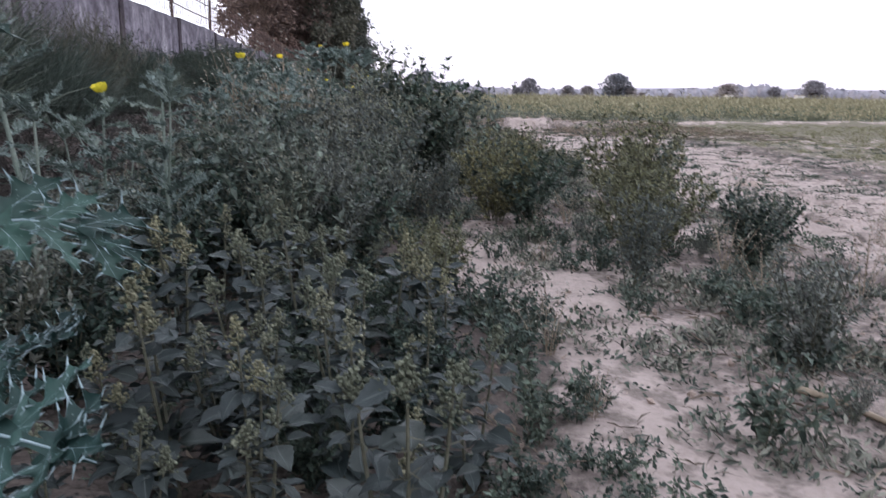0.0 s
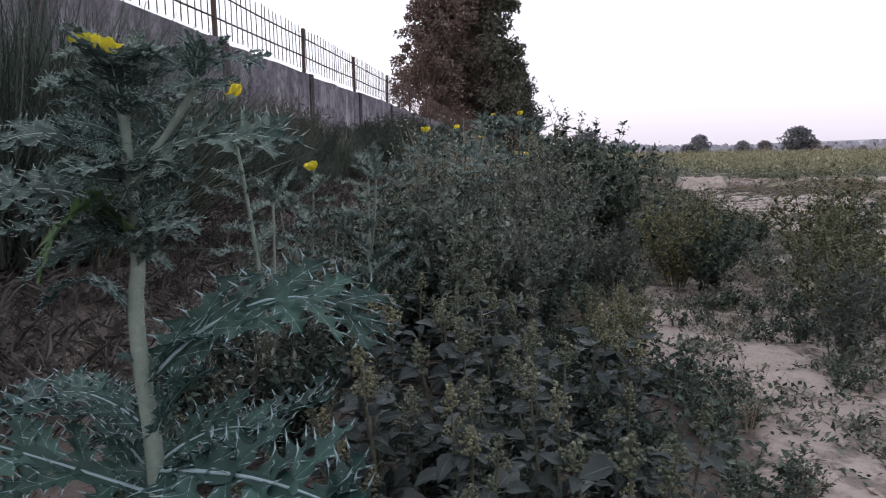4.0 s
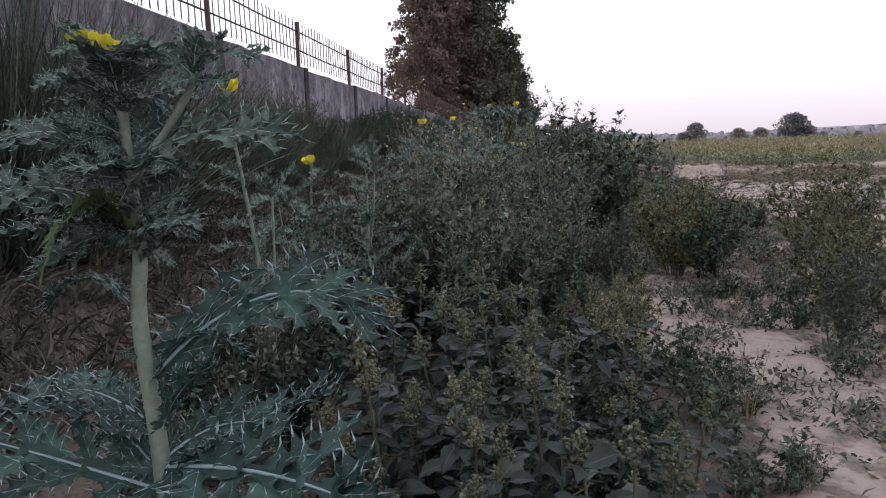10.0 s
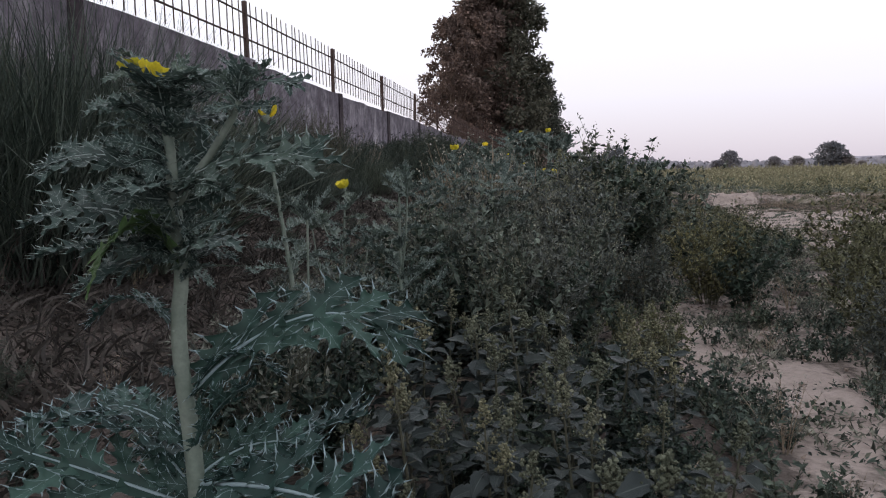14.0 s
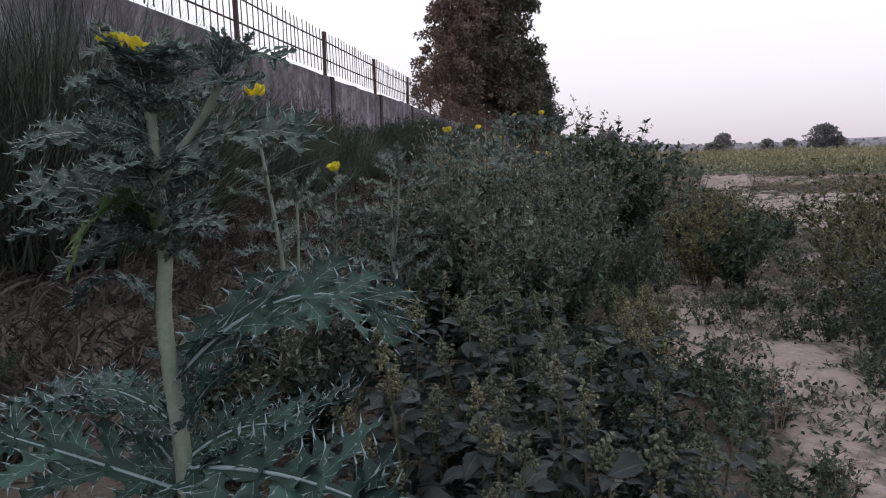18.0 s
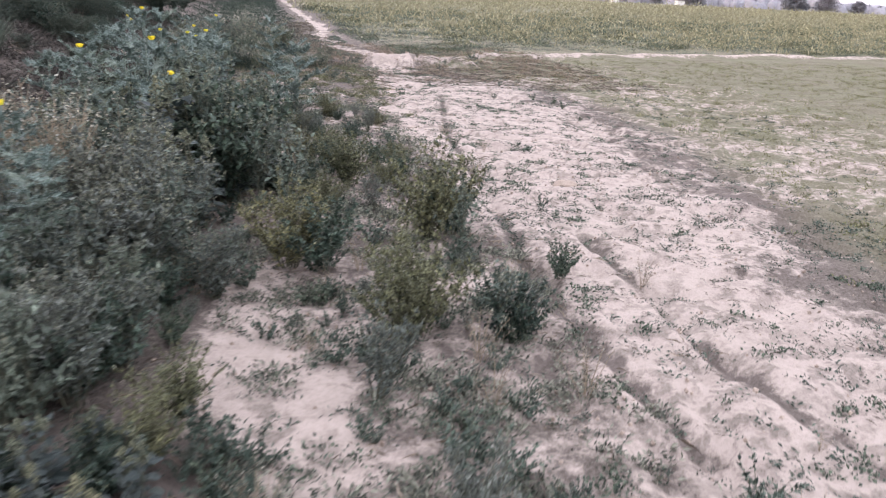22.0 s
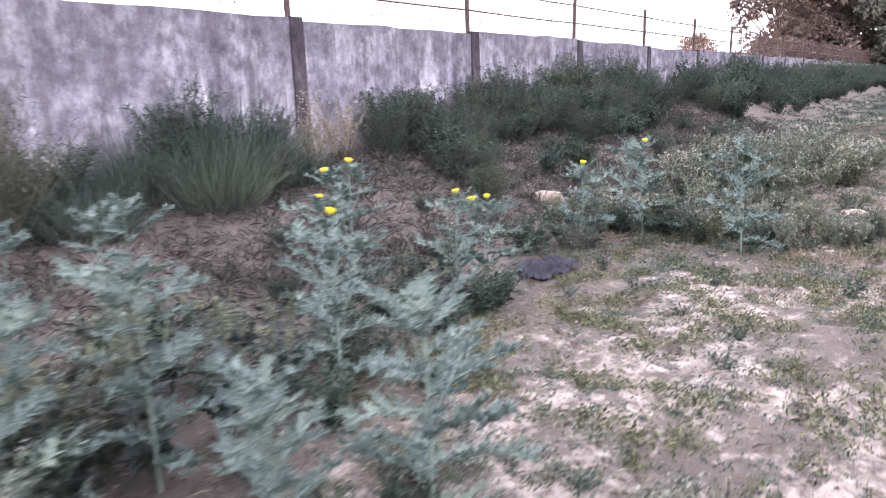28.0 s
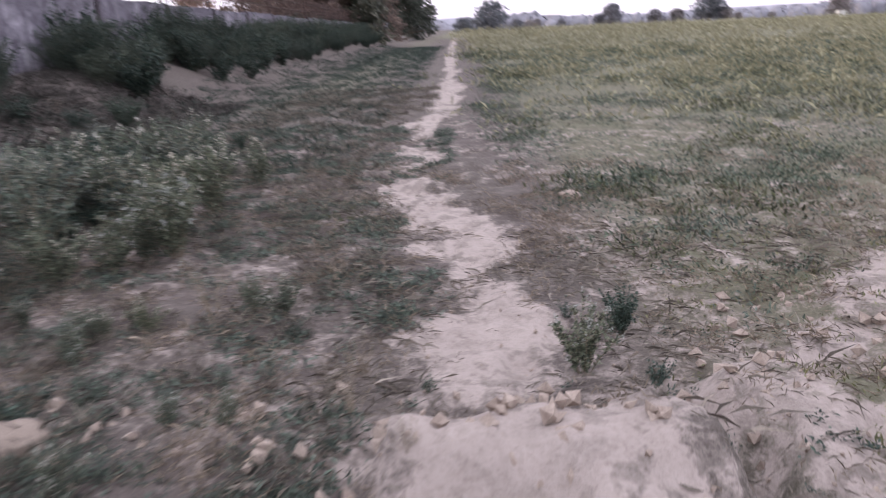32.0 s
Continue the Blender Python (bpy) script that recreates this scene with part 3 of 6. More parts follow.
def build_fence():
    fence = tagged(new("railing_fence"), "rusty iron railing with upright bars along the wall top", "fence")
    post = box_geo(-0.035, 0.035, -0.035, 0.035, -0.04, 0.98, None, 0.006).mesh("post", RUST)
    picket = box_geo(-0.008, 0.008, -0.008, 0.008, 0.1, 1.0, None, 0.003).mesh("picket", RUST)
    far = Geo()
    rng = np.random.default_rng(5)
    for k, y0 in enumerate(POST_Y):
        o = part("post", post, None, fence)
        o.matrix_basis = pose(float(wall_x(y0)) - 0.15, y0, wall_top(y0), rng.normal(0, 0.8), rng.normal(0, 0.8), 0)
        if k + 1 == len(POST_Y):
            break
        y1 = POST_Y[k + 1]
        for hz in (0.38, 0.78):
            g, ys = Geo(), np.linspace(y0, y1, 7)
            sag = -0.02 * np.sin(np.linspace(0, np.pi, 7)) * rng.uniform(0, 1)
            g.tube(np.stack([wall_x(ys) - 0.15, ys, wall_top(ys) + hz + sag], 1), np.full(7, 0.017), 4)
            part("rail", g, RUST, fence)
        n = 20
        for i in range(1, n):
            y = y0 + (y1 - y0) * i / n
            m = pose(float(wall_x(y)) - 0.15, y, wall_top(y) + rng.normal(0, 0.008), rng.normal(0, 0.7), rng.normal(0, 0.7), 0)
            if k < 15:
                part("picket", picket, None, fence).matrix_basis = m
            else:
                box_geo(m.translation.x - 0.008, m.translation.x + 0.008, y - 0.008, y + 0.008, m.translation.z + 0.1, m.translation.z + 1.0, far)
    tagged(part("railing_section", far, RUST, fence), kind="stuff")


build_wall()
build_fence()


# ---- plants ----
def curve(a, b, c, n):
    t = np.linspace(0, 1, n)[:, None]
    a, b, c = (np.asarray(q, float) for q in (a, b, c))
    return (1 - t) ** 2 * a + 2 * t * (1 - t) * b + t * t * c


def bushy(rng, h, r, stems, twigs, leaves, length, width, shape=(LEAF_V, LEAF_F), stem_r=0.006, low=0.12, upright=0.5):
    """Stems with side twigs, leaves along both. Returns stems, leaves and the tips of the stems."""
    gs, gl, tips, runs = Geo(), Geo(), [], []
    for k in range(stems):
        az, ro = rng.uniform(0, 2 * np.pi), r * math.sqrt(rng.uniform(0.02, 1))
        end = np.array([ro * math.cos(az), ro * math.sin(az), h * rng.uniform(0.68, 1.0) * (1 - 0.3 * (ro / r) ** 2)])
        st = np.array([end[0] * 0.15, end[1] * 0.15, 0])
        pts = curve(st, [end[0] * 0.45, end[1] * 0.45, end[2] * 0.55], end, 6)
        gs.tube(pts, np.linspace(stem_r, stem_r * 0.35, 6), 3)
        tips.append((pts[-1], unit(pts[-1] - pts[-2])))
        runs.append((pts, 1.0))
        for j in range(twigs):
            u = rng.uniform(0.15, 0.95)
            p = pts[int(u * 5)] * (1 - (u * 5) % 1) + pts[min(5, int(u * 5) + 1)] * ((u * 5) % 1)
            a2 = rng.uniform(0, 2 * np.pi)
            ln = h * rng.uniform(0.12, 0.34) * (1.15 - u)
            e = p + ln * np.array([math.cos(a2), math.sin(a2), rng.uniform(0.3, 1.3) * upright * 2])
            tw = curve(p, (p + e) / 2 + [0, 0, -0.1 * ln], e, 3)
            gs.tube(tw, [stem_r * 0.45, stem_r * 0.35, stem_r * 0.2], 3)
            tips.append((tw[-1], unit(tw[-1] - tw[-2])))
            runs.append((tw, 0.8))
    wts = np.array([np.linalg.norm(np.diff(p, axis=0), axis=1).sum() * w for p, w in runs])
    pick = rng.choice(len(runs), leaves, p=wts / wts.sum())
    pos, way = np.zeros((leaves, 3)), np.zeros((leaves, 3))
    for i, k in enumerate(pick):
        p = runs[k][0]
        nodes = 13 if len(p) > 3 else 4
        u = np.clip(rng.integers(1, nodes + 1) / nodes + rng.normal(0, 0.012), 0.05, 1) * (len(p) - 1)
        a = min(int(u), len(p) - 2)
        pos[i] = p[a] + (p[a + 1] - p[a]) * (u - a)
        t = unit(p[a + 1] - p[a])
        way[i] = t * 0.55 + unit(rng.normal(size=3)) * 0.9 + [0, 0, 0.1]
    keep = pos[:, 2] > low * h * rng.uniform(0.2, 1.4, leaves)
    pos, way = pos[keep], unit(way[keep])
    size = rng.uniform(0.55, 1.15, len(pos)) * (1.15 - 0.5 * pos[:, 2] / h)
    up = unit(rng.normal(size=pos.shape) * 0.45 + [0, 0, 1])
    gl.strew(*shape, pos, way, up, length * size, width * size)
    return gs, gl, tips


def heads(rng, tips, count, spread, size, shape=(BUD_V, BUD_F), along=0.06, share=1.0):
    g = Geo()
    for p, d in tips:
        if rng.uniform() > share:
            continue
        k = max(2, int(count * rng.uniform(0.6, 1.3)))
        u = rng.uniform(-0.3, 1, k)[:, None]
        pos = p + d * along * u + rng.normal(size=(k, 3)) * spread * (1.1 - 0.8 * np.clip(u, 0, 1))
        g.strew(*shape, pos, unit(rng.normal(size=(k, 3)) + [0, 0, 0.7]), unit(rng.normal(size=(k, 3))), size * rng.uniform(0.6, 1.3, k), size * rng.uniform(0.6, 1.2, k))
    return g


PROTOS = {}


def proto(kind, variants, maker):
    PROTOS[kind] = [maker(np.random.default_rng(100 + 17 * v + len(PROTOS) * 1000), v) for v in range(variants)]


def weed_proto(name, label, category, group, parts):
    """parts: (name, geo, material, label). Kept as meshes; plant() makes the objects."""
    return name, label, category, group, [(n, g.mesh(n, m), lab) for n, g, m, lab in parts if g.n]


def plant(kind, x, y, size=1.0, turn=None, v=None, lean=0.0, label="", rng=random, sink=0.01):
    sets = PROTOS[kind]
    name, lab, cat, grp, parts = sets[rng.randrange(len(sets)) if v is None else v]
    root = tagged(new(name), label or lab, cat, grp)
    turn = rng.uniform(0, 360) if turn is None else turn
    root.matrix_basis = pose(x, y, gz(x, y) - sink, lean * math.cos(turn), lean * math.sin(turn), turn) @ Matrix.Diagonal((size, size, size, 1))
    for n, me, pl in parts:
        o = new(n, me)
        o.parent = root
        tagged(o, pl, kind="stuff")
    return root


def make_dark(rng, v):
    gs, gl, tips = bushy(rng, 1.0, 0.52, 13, 7, 2000, 0.07, 0.04, low=0.08)
    return weed_proto("leafy_bush", "dense dark green leafy weed bush on sandy soil", "bush", "leafy bushes",
                      [("stem", gs, STEM, ""), ("foliage", gl, DARKLEAF, ""), ("seed_head", heads(rng, tips, 6, 0.012, 0.014, (CHIP_V, CHIP_F), share=0.5), SEED, "yellow-green seed heads")])


def make_olive(rng, v):
    gs, gl, tips = bushy(rng, 1.0, 0.58, 18, 8, 2900, 0.055, 0.028, (CHIP_V, CHIP_F), low=0.08)
    return weed_proto("olive_bush", "olive-green seedy weed bush standing on bare sand", "bush", "olive bushes",
                      [("stem", gs, STEM, ""), ("foliage", gl, OLIVE, ""), ("seed_head", heads(rng, tips, 10, 0.014, 0.015, (CHIP_V, CHIP_F), share=0.8), SEED, "yellow-green seed heads")])


def make_grey(rng, v):
    gs, gl, tips = bushy(rng, 1.0, 0.36, 9, 8, 1500, 0.06, 0.022, (CHIP_V, CHIP_F), upright=0.9)
    return weed_proto("grey_weed", "tall grey-green feathery weed with slender leaves", "weed", "feathery weeds",
                      [("stem", gs, STEM, ""), ("foliage", gl, GREYLEAF, ""), ("seed_head", heads(rng, tips, 7, 0.012, 0.014, (CHIP_V, CHIP_F)), SEEDGREY, "pale seed spikes")])


def make_white(rng, v):
    gs, gl, tips = bushy(rng, 1.0, 0.42, 10, 7, 1500, 0.06, 0.026, (CHIP_V, CHIP_F), upright=0.8)
    return weed_proto("white_flowered_weed", "branching grey-green weed topped with tiny whitish florets", "weed", "white-topped weeds",
                      [("stem", gs, DRYSTEM, ""), ("foliage", gl, MIDLEAF, ""), ("floret", heads(rng, tips, 10, 0.02, 0.017, (CHIP_V, CHIP_F), 0.09, 0.55), FLORET, "tiny whitish florets")])


def make_low(rng, v):
    gs, gl, tips = bushy(rng, 0.3, 0.2, 7, 4, 250, 0.04, 0.021, stem_r=0.0025, low=0.05)
    return weed_proto("low_weed", "small low green weed growing in sand", "weed", "low weeds", [("stem", gs, STEM, ""), ("foliage", gl, LOWWEED, "")])


def make_twig(rng, v):
    gs, gl, tips = bushy(rng, 0.5, 0.22, 9, 4, 140, 0.035, 0.009, stem_r=0.003, low=0.1)
    return weed_proto("dry_weed", "sparse dried brown weed with thin stalks", "weed", "dried weeds",
                      [("stem", gs, DRYSTEM, ""), ("foliage", gl, DRYGRASS, ""), ("floret", heads(rng, tips, 4, 0.01, 0.011, (CHIP_V, CHIP_F), 0.03, 0.5), FLORET, "pale dry florets")])


def make_feather(rng, v):
    gs, gl, tips = bushy(rng, 1.0, 0.6, 20, 9, 3600, 0.085, 0.011, (CHIP_V, CHIP_F), low=0.05, upright=0.7)
    return weed_proto("feathery_shrub", "rounded dark feathery shrub against the boundary wall", "shrub", "shrubs along the wall",
                      [("stem", gs, STEM, ""), ("foliage", gl, GRASS, "")])


def make_tangle(rng, v):
    gs, gl, tips = bushy(rng, 1.0, 0.5, 22, 14, 420, 0.06, 0.012, (CHIP_V, CHIP_F), stem_r=0.004, low=0.05, upright=0.9)
    return weed_proto("bare_shrub", "dark leafless tangle of twigs against the boundary wall", "shrub", "bare shrubs along the wall", [("stem", gs, STEM, ""), ("foliage", gl, BROWNGRASS, "withered leaves")])


def make_spray(rng, v):
    gs, gl, tips = bushy(rng, 1.0, 0.5, 11, 7, 1900, 0.075, 0.032, (CHIP_V, CHIP_F), upright=0.8)
    return weed_proto("white_flowered_weed", "dark green spreading weed with small clusters of white florets", "weed", "white-topped weeds",
                      [("stem", gs, DRYSTEM, ""), ("foliage", gl, SPRAYLEAF, ""), ("floret", heads(rng, tips, 14, 0.022, 0.024, (CHIP_V, CHIP_F), 0.05, 0.26), WHITEFLORET, "clusters of tiny white florets")])


def make_spike(rng, v):
    """A tall narrow weed with few branches."""
    gs, gl, tips = bushy(rng, 1.0, 0.13, 3, 9, 420, 0.075, 0.034, low=0.1, upright=1.1)
    return weed_proto("tall_weed", "tall upright dark green weed standing above others", "weed", "tall weeds",
                      [("stem", gs, STEM, ""), ("foliage", gl, MIDLEAF, ""), ("seed_head", heads(rng, tips, 9, 0.012, 0.016, (CHIP_V, CHIP_F), 0.05), SEEDGREY, "pale seed clusters")])


def make_stalk(rng, v):
    """A faded weed gone to seed: bare branching tops with pale heads."""
    gs, gl, tips = bushy(rng, 1.0, 0.3, 9, 12, 380, 0.05, 0.02, (CHIP_V, CHIP_F), low=0.05, upright=1.0)
    return weed_proto("seeding_weed", "faded weed with bare branching tops and pale seed heads", "weed", "seeding weeds",
                      [("stem", gs, DRYSTEM, ""), ("foliage", gl, MIDLEAF, ""), ("seed_head", heads(rng, tips, 5, 0.014, 0.014, (CHIP_V, CHIP_F), 0.09, 0.7), FLORET, "pale papery seed heads")])


def blade(n=4):
    t = np.linspace(0, 1, n + 1)
    w = (1 - t) ** 0.7 * 0.5
    v = np.concatenate([np.stack([w, t, -0.35 * t ** 2.2], 1), np.stack([-w, t, -0.35 * t ** 2.2], 1)])
    f = []
    for i in range(n):
        f += [[i, i + 1, n + 1 + i], [i + 1, n + 2 + i, n + 1 + i]]
    return v, f


BLADE = blade(3)


def make_reed(rng, v):
    parts = []
    for nm, k, m, hh in (("green_grass", 1500, GRASS, 1.0), ("dry_grass", 300, BROWNGRASS, 0.5)):
        az, ro = rng.uniform(0, 2 * np.pi, k), 0.5 * np.sqrt(rng.uniform(0, 1, k))
        pos = np.stack([ro * np.cos(az), ro * np.sin(az), np.zeros(k)], 1)
        out = np.stack([np.cos(az), np.sin(az), np.zeros(k)], 1)
        way = unit(out * (0.05 + 0.45 * ro[:, None] / 0.5 * rng.uniform(0.0, 1.6, (k, 1))) + [0, 0, 1] + rng.normal(size=(k, 3)) * 0.26)
        g = Geo()
        g.strew(*BLADE, pos, way, unit(-out * 0.4 + rng.normal(size=(k, 3))), hh * rng.uniform(0.45, 1.1, k) * (1 - 0.35 * (ro / 0.5) ** 2), rng.uniform(0.005, 0.01, k))
        parts.append((nm, g, m, "dry straw-coloured blades" if nm[0] == "d" else ""))
    return weed_proto("grass_clump", "tall dark green grass clump against the wall", "grass", "grass clumps along the wall", parts)


BROAD_SINGLES = []


def broad_leaf_mesh(seed):
    """One broad, slightly toothed, folded leaf of length 1."""
    rng = np.random.default_rng(seed)
    us, vs = np.linspace(0, 1, 15), np.linspace(-1, 1, 7)
    U, V = np.meshgrid(us, vs, indexing="ij")
    w = 0.27 * np.sin(np.pi * np.clip(U, 0, 1) ** 0.62) ** 1.25 * (1 + 0.16 * np.sin(U * 37 + seed) * (1 - U) + rng.uniform(-0.06, 0.06, (15, 1))) * rng.uniform(0.75, 1.1)
    fold, droop = rng.uniform(0.2, 0.6), rng.uniform(0.05, 0.4)
    X = V * w + 0.06 * np.sin(3 * U + seed)
    Z = fold * np.abs(V) * w * 1.2 - droop * U ** 2 + 0.03 * np.sin(9 * U + 3 * V + seed) * np.abs(V)
    i, j = np.meshgrid(np.arange(14), np.arange(6), indexing="ij")
    q = np.stack([i * 7 + j, i * 7 + j + 1, (i + 1) * 7 + j + 1, (i + 1) * 7 + j], -1).reshape(-1, 4)
    g = Geo()
    g.add(np.stack([X, U - 0.15 * U ** 3, Z], -1).reshape(-1, 3), None, q, np.where(np.abs(V) < 0.1, 0.86, 0.0).ravel())
    return g.mesh("leaf", BROAD, True, "vein")


def make_broad(rng, v):
    """Broad-leaved weed with upright seed spikes."""
    gs, gl, gh, singles = Geo(), Geo(), Geo(), []
    for s in range(rng.integers(2, 4)):
        az = rng.uniform(0, 2 * np.pi)
        e = np.array([0.16 * math.cos(az), 0.16 * math.sin(az), rng.uniform(0.75, 1.0)]) if s else np.array([0.03, 0.02, 1.0])
        pts = curve([0, 0, 0], [e[0] * 0.9, e[1] * 0.9, e[2] * 0.5], e, 8)
        gs.tube(pts, np.linspace(0.012, 0.005, 8), 5)
        n = 30
        u = np.sort(rng.uniform(0.12, 0.97, n))
        base = np.stack([np.interp(u * 7, np.arange(8), pts[:, a]) for a in range(3)], 1)
        ang = np.arange(n) * 2.4 + rng.uniform(0, 6)
        way = np.stack([np.cos(ang), np.sin(ang), rng.uniform(-0.35, 0.7, n)], 1)
        L = rng.uniform(0.09, 0.2, n) * (1.15 - 0.6 * u)
        gl.strew(BROAD_V, BROAD_F, base + unit(way) * 0.05, way, unit(rng.normal(size=(n, 3)) * 0.45 + [0, 0, 1]), L, L * rng.uniform(0.5, 0.8, n))
        singles += list(zip(base + unit(way) * 0.05, unit(way), L))
        for b, wv in zip(base, unit(way)):
            gs.tube([b, b + wv * 0.055], [0.003, 0.002], 3)
        k = 46
        t = rng.uniform(0, 1, k)
        sp = 0.05 * (1.1 - t)[:, None]
        pos = pts[-1] + [0, 0, -0.06] + t[:, None] * np.array([0, 0, 0.12]) + rng.normal(size=(k, 3)) * sp * [0.6, 0.6, 0.4]
        gh.strew(BUD_V, BUD_F, pos, unit(rng.normal(size=(k, 3)) + [0, 0, 0.5]), unit(rng.normal(size=(k, 3))), rng.uniform(0.016, 0.03, k), rng.uniform(0.014, 0.024, k))
        for q in range(4):
            b = base[-1 - q]
            kk = 14
            pos = b + rng.normal(size=(kk, 3)) * 0.018 + [0, 0, 0.03] + unit(way[-1 - q]) * 0.04
            gh.strew(BUD_V, BUD_F, pos, unit(rng.normal(size=(kk, 3))), unit(rng.normal(size=(kk, 3))), rng.uniform(0.013, 0.024, kk), rng.uniform(0.012, 0.02, kk))
    BROAD_SINGLES.append(singles)
    return weed_proto("broad_leaved_weed", "grey-green broad-leaved weed with yellowish seed spikes", "weed", "broad-leaved weeds",
                      [("stem", gs, STEM, ""), ("foliage", gl, BROAD, ""), ("seed_spike", gh, SEED, "lumpy yellow-green seed spikes")])


def poppy_leaf_geo(rng, lobes=5, wave=0.06, broad=0.3, fine=False):
    """A spiny leaf of length 1 along y: lobes cut almost to the midrib, each crisped, with teeth, spines, branching veins and a pale margin."""
    g = Geo()
    bend, sway = rng.uniform(0.05, 0.35), rng.uniform(-0.08, 0.08)
    steps = 25 if fine else 13
    half = np.array([0.0, 0.05, 0.2, 0.42, 0.64, 0.82, 0.92, 1.0] if fine else [0.0, 0.08, 0.4, 0.75, 0.92, 1.0])
    cols = np.concatenate([-half[:0:-1], half])
    teeth = np.array([0.3, 0.56, 0.8])
    gap = 1.0 / (lobes + 0.6)

    def spine(u):
        return np.array([sway * math.sin(3 * u), u, 0.2 * u - bend * u * u])

    fingers = [(side, (k + 0.45 + rng.uniform(-0.15, 0.15)) * gap) for side in (-1, 1) for k in range(lobes)] + [(0, 1 - gap * 1.1)]
    for side, u0 in fingers:
        lean = radians(rng.uniform(42, 66)) if side else 0.0
        d = np.array([side * math.sin(lean), math.cos(lean), 0.0])
        e = np.array([d[1], -d[0], 0.0])
        ln = broad * (0.35 + 0.65 * math.sin(math.pi * (0.12 + 0.8 * u0))) * rng.uniform(0.85, 1.3) if side else gap * 1.5
        hw = gap * 0.46 * rng.uniform(0.85, 1.15)
        S, V = np.meshgrid(np.linspace(0, 1, steps), cols, indexing="ij")
        cusp = np.exp(-np.abs(S[..., None] - teeth) / 0.055).max(-1)
        body = 0.5 * (1 - 0.45 * S) * (1 - S ** 5) * (1 + 1.2 * np.exp(-(S / 0.12) ** 2)) + 0.02
        w = hw * (body + 1.15 * cusp * (1 - 0.5 * S))
        tilt, rise, ph = rng.uniform(-0.6, 0.6), rng.uniform(-0.15, 0.55), rng.uniform(0, 6)
        av = np.abs(V)
        z = (tilt * V * w + rise * ln * S ** 1.6 + wave * 0.9 * np.sin(S * 15 + ph + 2 * V) * av ** 1.4 * (hw / 0.1) * 0.6 + 1.0 * hw * cusp * av ** 2 - 0.1 * S * S * ln)
        along = S * ln + 0.35 * w * cusp * av
        pts = spine(u0) + d * along[..., None] + e * (w * V)[..., None] + np.array([0, 0, 1.0]) * z[..., None]
        sub = np.abs(S[..., None] - (teeth - 0.2 * (1 - av[..., None]))).min(-1)
        vein = np.where(av < 0.03, 1.0, 0.0)
        vein = np.maximum(vein, np.where((sub < 0.6 / steps) & (av < 0.95), 0.88, 0.0))
        vein = np.maximum(vein, np.where(av > 0.98, 0.92, 0.0))
        k = len(cols)
        i, j = np.meshgrid(np.arange(steps - 1), np.arange(k - 1), indexing="ij")
        q = np.stack([i * k + j, i * k + j + 1, (i + 1) * k + j + 1, (i + 1) * k + j], -1).reshape(-1, 4)
        g.add(pts.reshape(-1, 3), None, q, vein.ravel())
        ends = [(np.argmin(np.abs(np.linspace(0, 1, steps) - t)), c) for t in teeth for c in (0, k - 1)] + [(steps - 1, k // 2)]
        for a, c in ends:
            p = pts[a, c]
            way = unit(p - pts[max(0, a - 2), k // 2] + [0, 0, rng.uniform(0, 0.02)])
            g.tube([p - way * 0.01, p + way * rng.uniform(0.03, 0.06)], [0.0055, 0.0006], 3)
    us = np.linspace(0, 1, 25)
    mid = np.array([spine(u) for u in us])
    wing = (0.045 + 0.02 * np.sin(us * 23)) * np.sin(np.pi * (0.1 + 0.85 * us))
    rows = np.stack([mid + np.array([1.0, 0, 0]) * (wing * c)[:, None] + np.array([0, 0, 0.25]) * (wing * abs(c))[:, None] for c in (-1, -0.3, 0, 0.3, 1)], 1)
    i, j = np.meshgrid(np.arange(24), np.arange(4), indexing="ij")
    g.add(rows.reshape(-1, 3), None, np.stack([i * 5 + j, i * 5 + j + 1, (i + 1) * 5 + j + 1, (i + 1) * 5 + j], -1).reshape(-1, 4), np.tile([0.0, 0, 1, 0, 0], 25))
    ribs = np.array([spine(u) + [0, 0, 0.003] for u in np.linspace(0, 1, 9)])
    g.tube(ribs, np.linspace(0.013, 0.003, 9), 5)
    return g


PALE_LEAVES = [poppy_leaf_geo(np.random.default_rng(70 + k), 5 + k % 2, 0.06, 0.3).mesh("leaf", POPPY_PALE, True, "vein") for k in range(5)]


def petal_mesh():
    g = Geo()
    us, vs = np.linspace(0, 1, 5), np.linspace(-1, 1, 5)
    U, V = np.meshgrid(us, vs, indexing="ij")
    w = 0.62 * np.sin(np.pi * np.clip(U * 0.72 + 0.06, 0, 1)) ** 0.8
    X, Y = V * w, 0.75 * U - 0.18 * U * V ** 2
    Z = 0.75 * U ** 1.4 + 0.16 * V ** 2 * U + 0.04 * np.sin(7 * V) * U
    i, j = np.meshgrid(np.arange(4), np.arange(4), indexing="ij")
    q = np.stack([i * 5 + j, (i + 1) * 5 + j, (i + 1) * 5 + j + 1, i * 5 + j + 1], -1).reshape(-1, 4)
    g.add(np.stack([X, Y, Z], -1).reshape(-1, 3), None, q)
    return g.mesh("petal", PETAL, True)


PETAL_MESH = petal_mesh()


def cup_mesh():
    g = Geo()
    g.tube([[0, 0, -0.3], [0, 0, -0.1], [0, 0, 0.1], [0, 0, 0.35], [0, 0, 0.5]], [0.1, 0.22, 0.3, 0.2, 0.05], 7)
    for k in range(9):
        a = k * 2.4
        p = np.array([0.26 * math.cos(a), 0.26 * math.sin(a), -0.1 + 0.05 * k])
        g.tube([p, p + [0.25 * math.cos(a), 0.25 * math.sin(a), 0.12]], [0.03, 0.004], 3)
    return g.mesh("flower", POPPY_STEM, True)


CUP_MESH = cup_mesh()


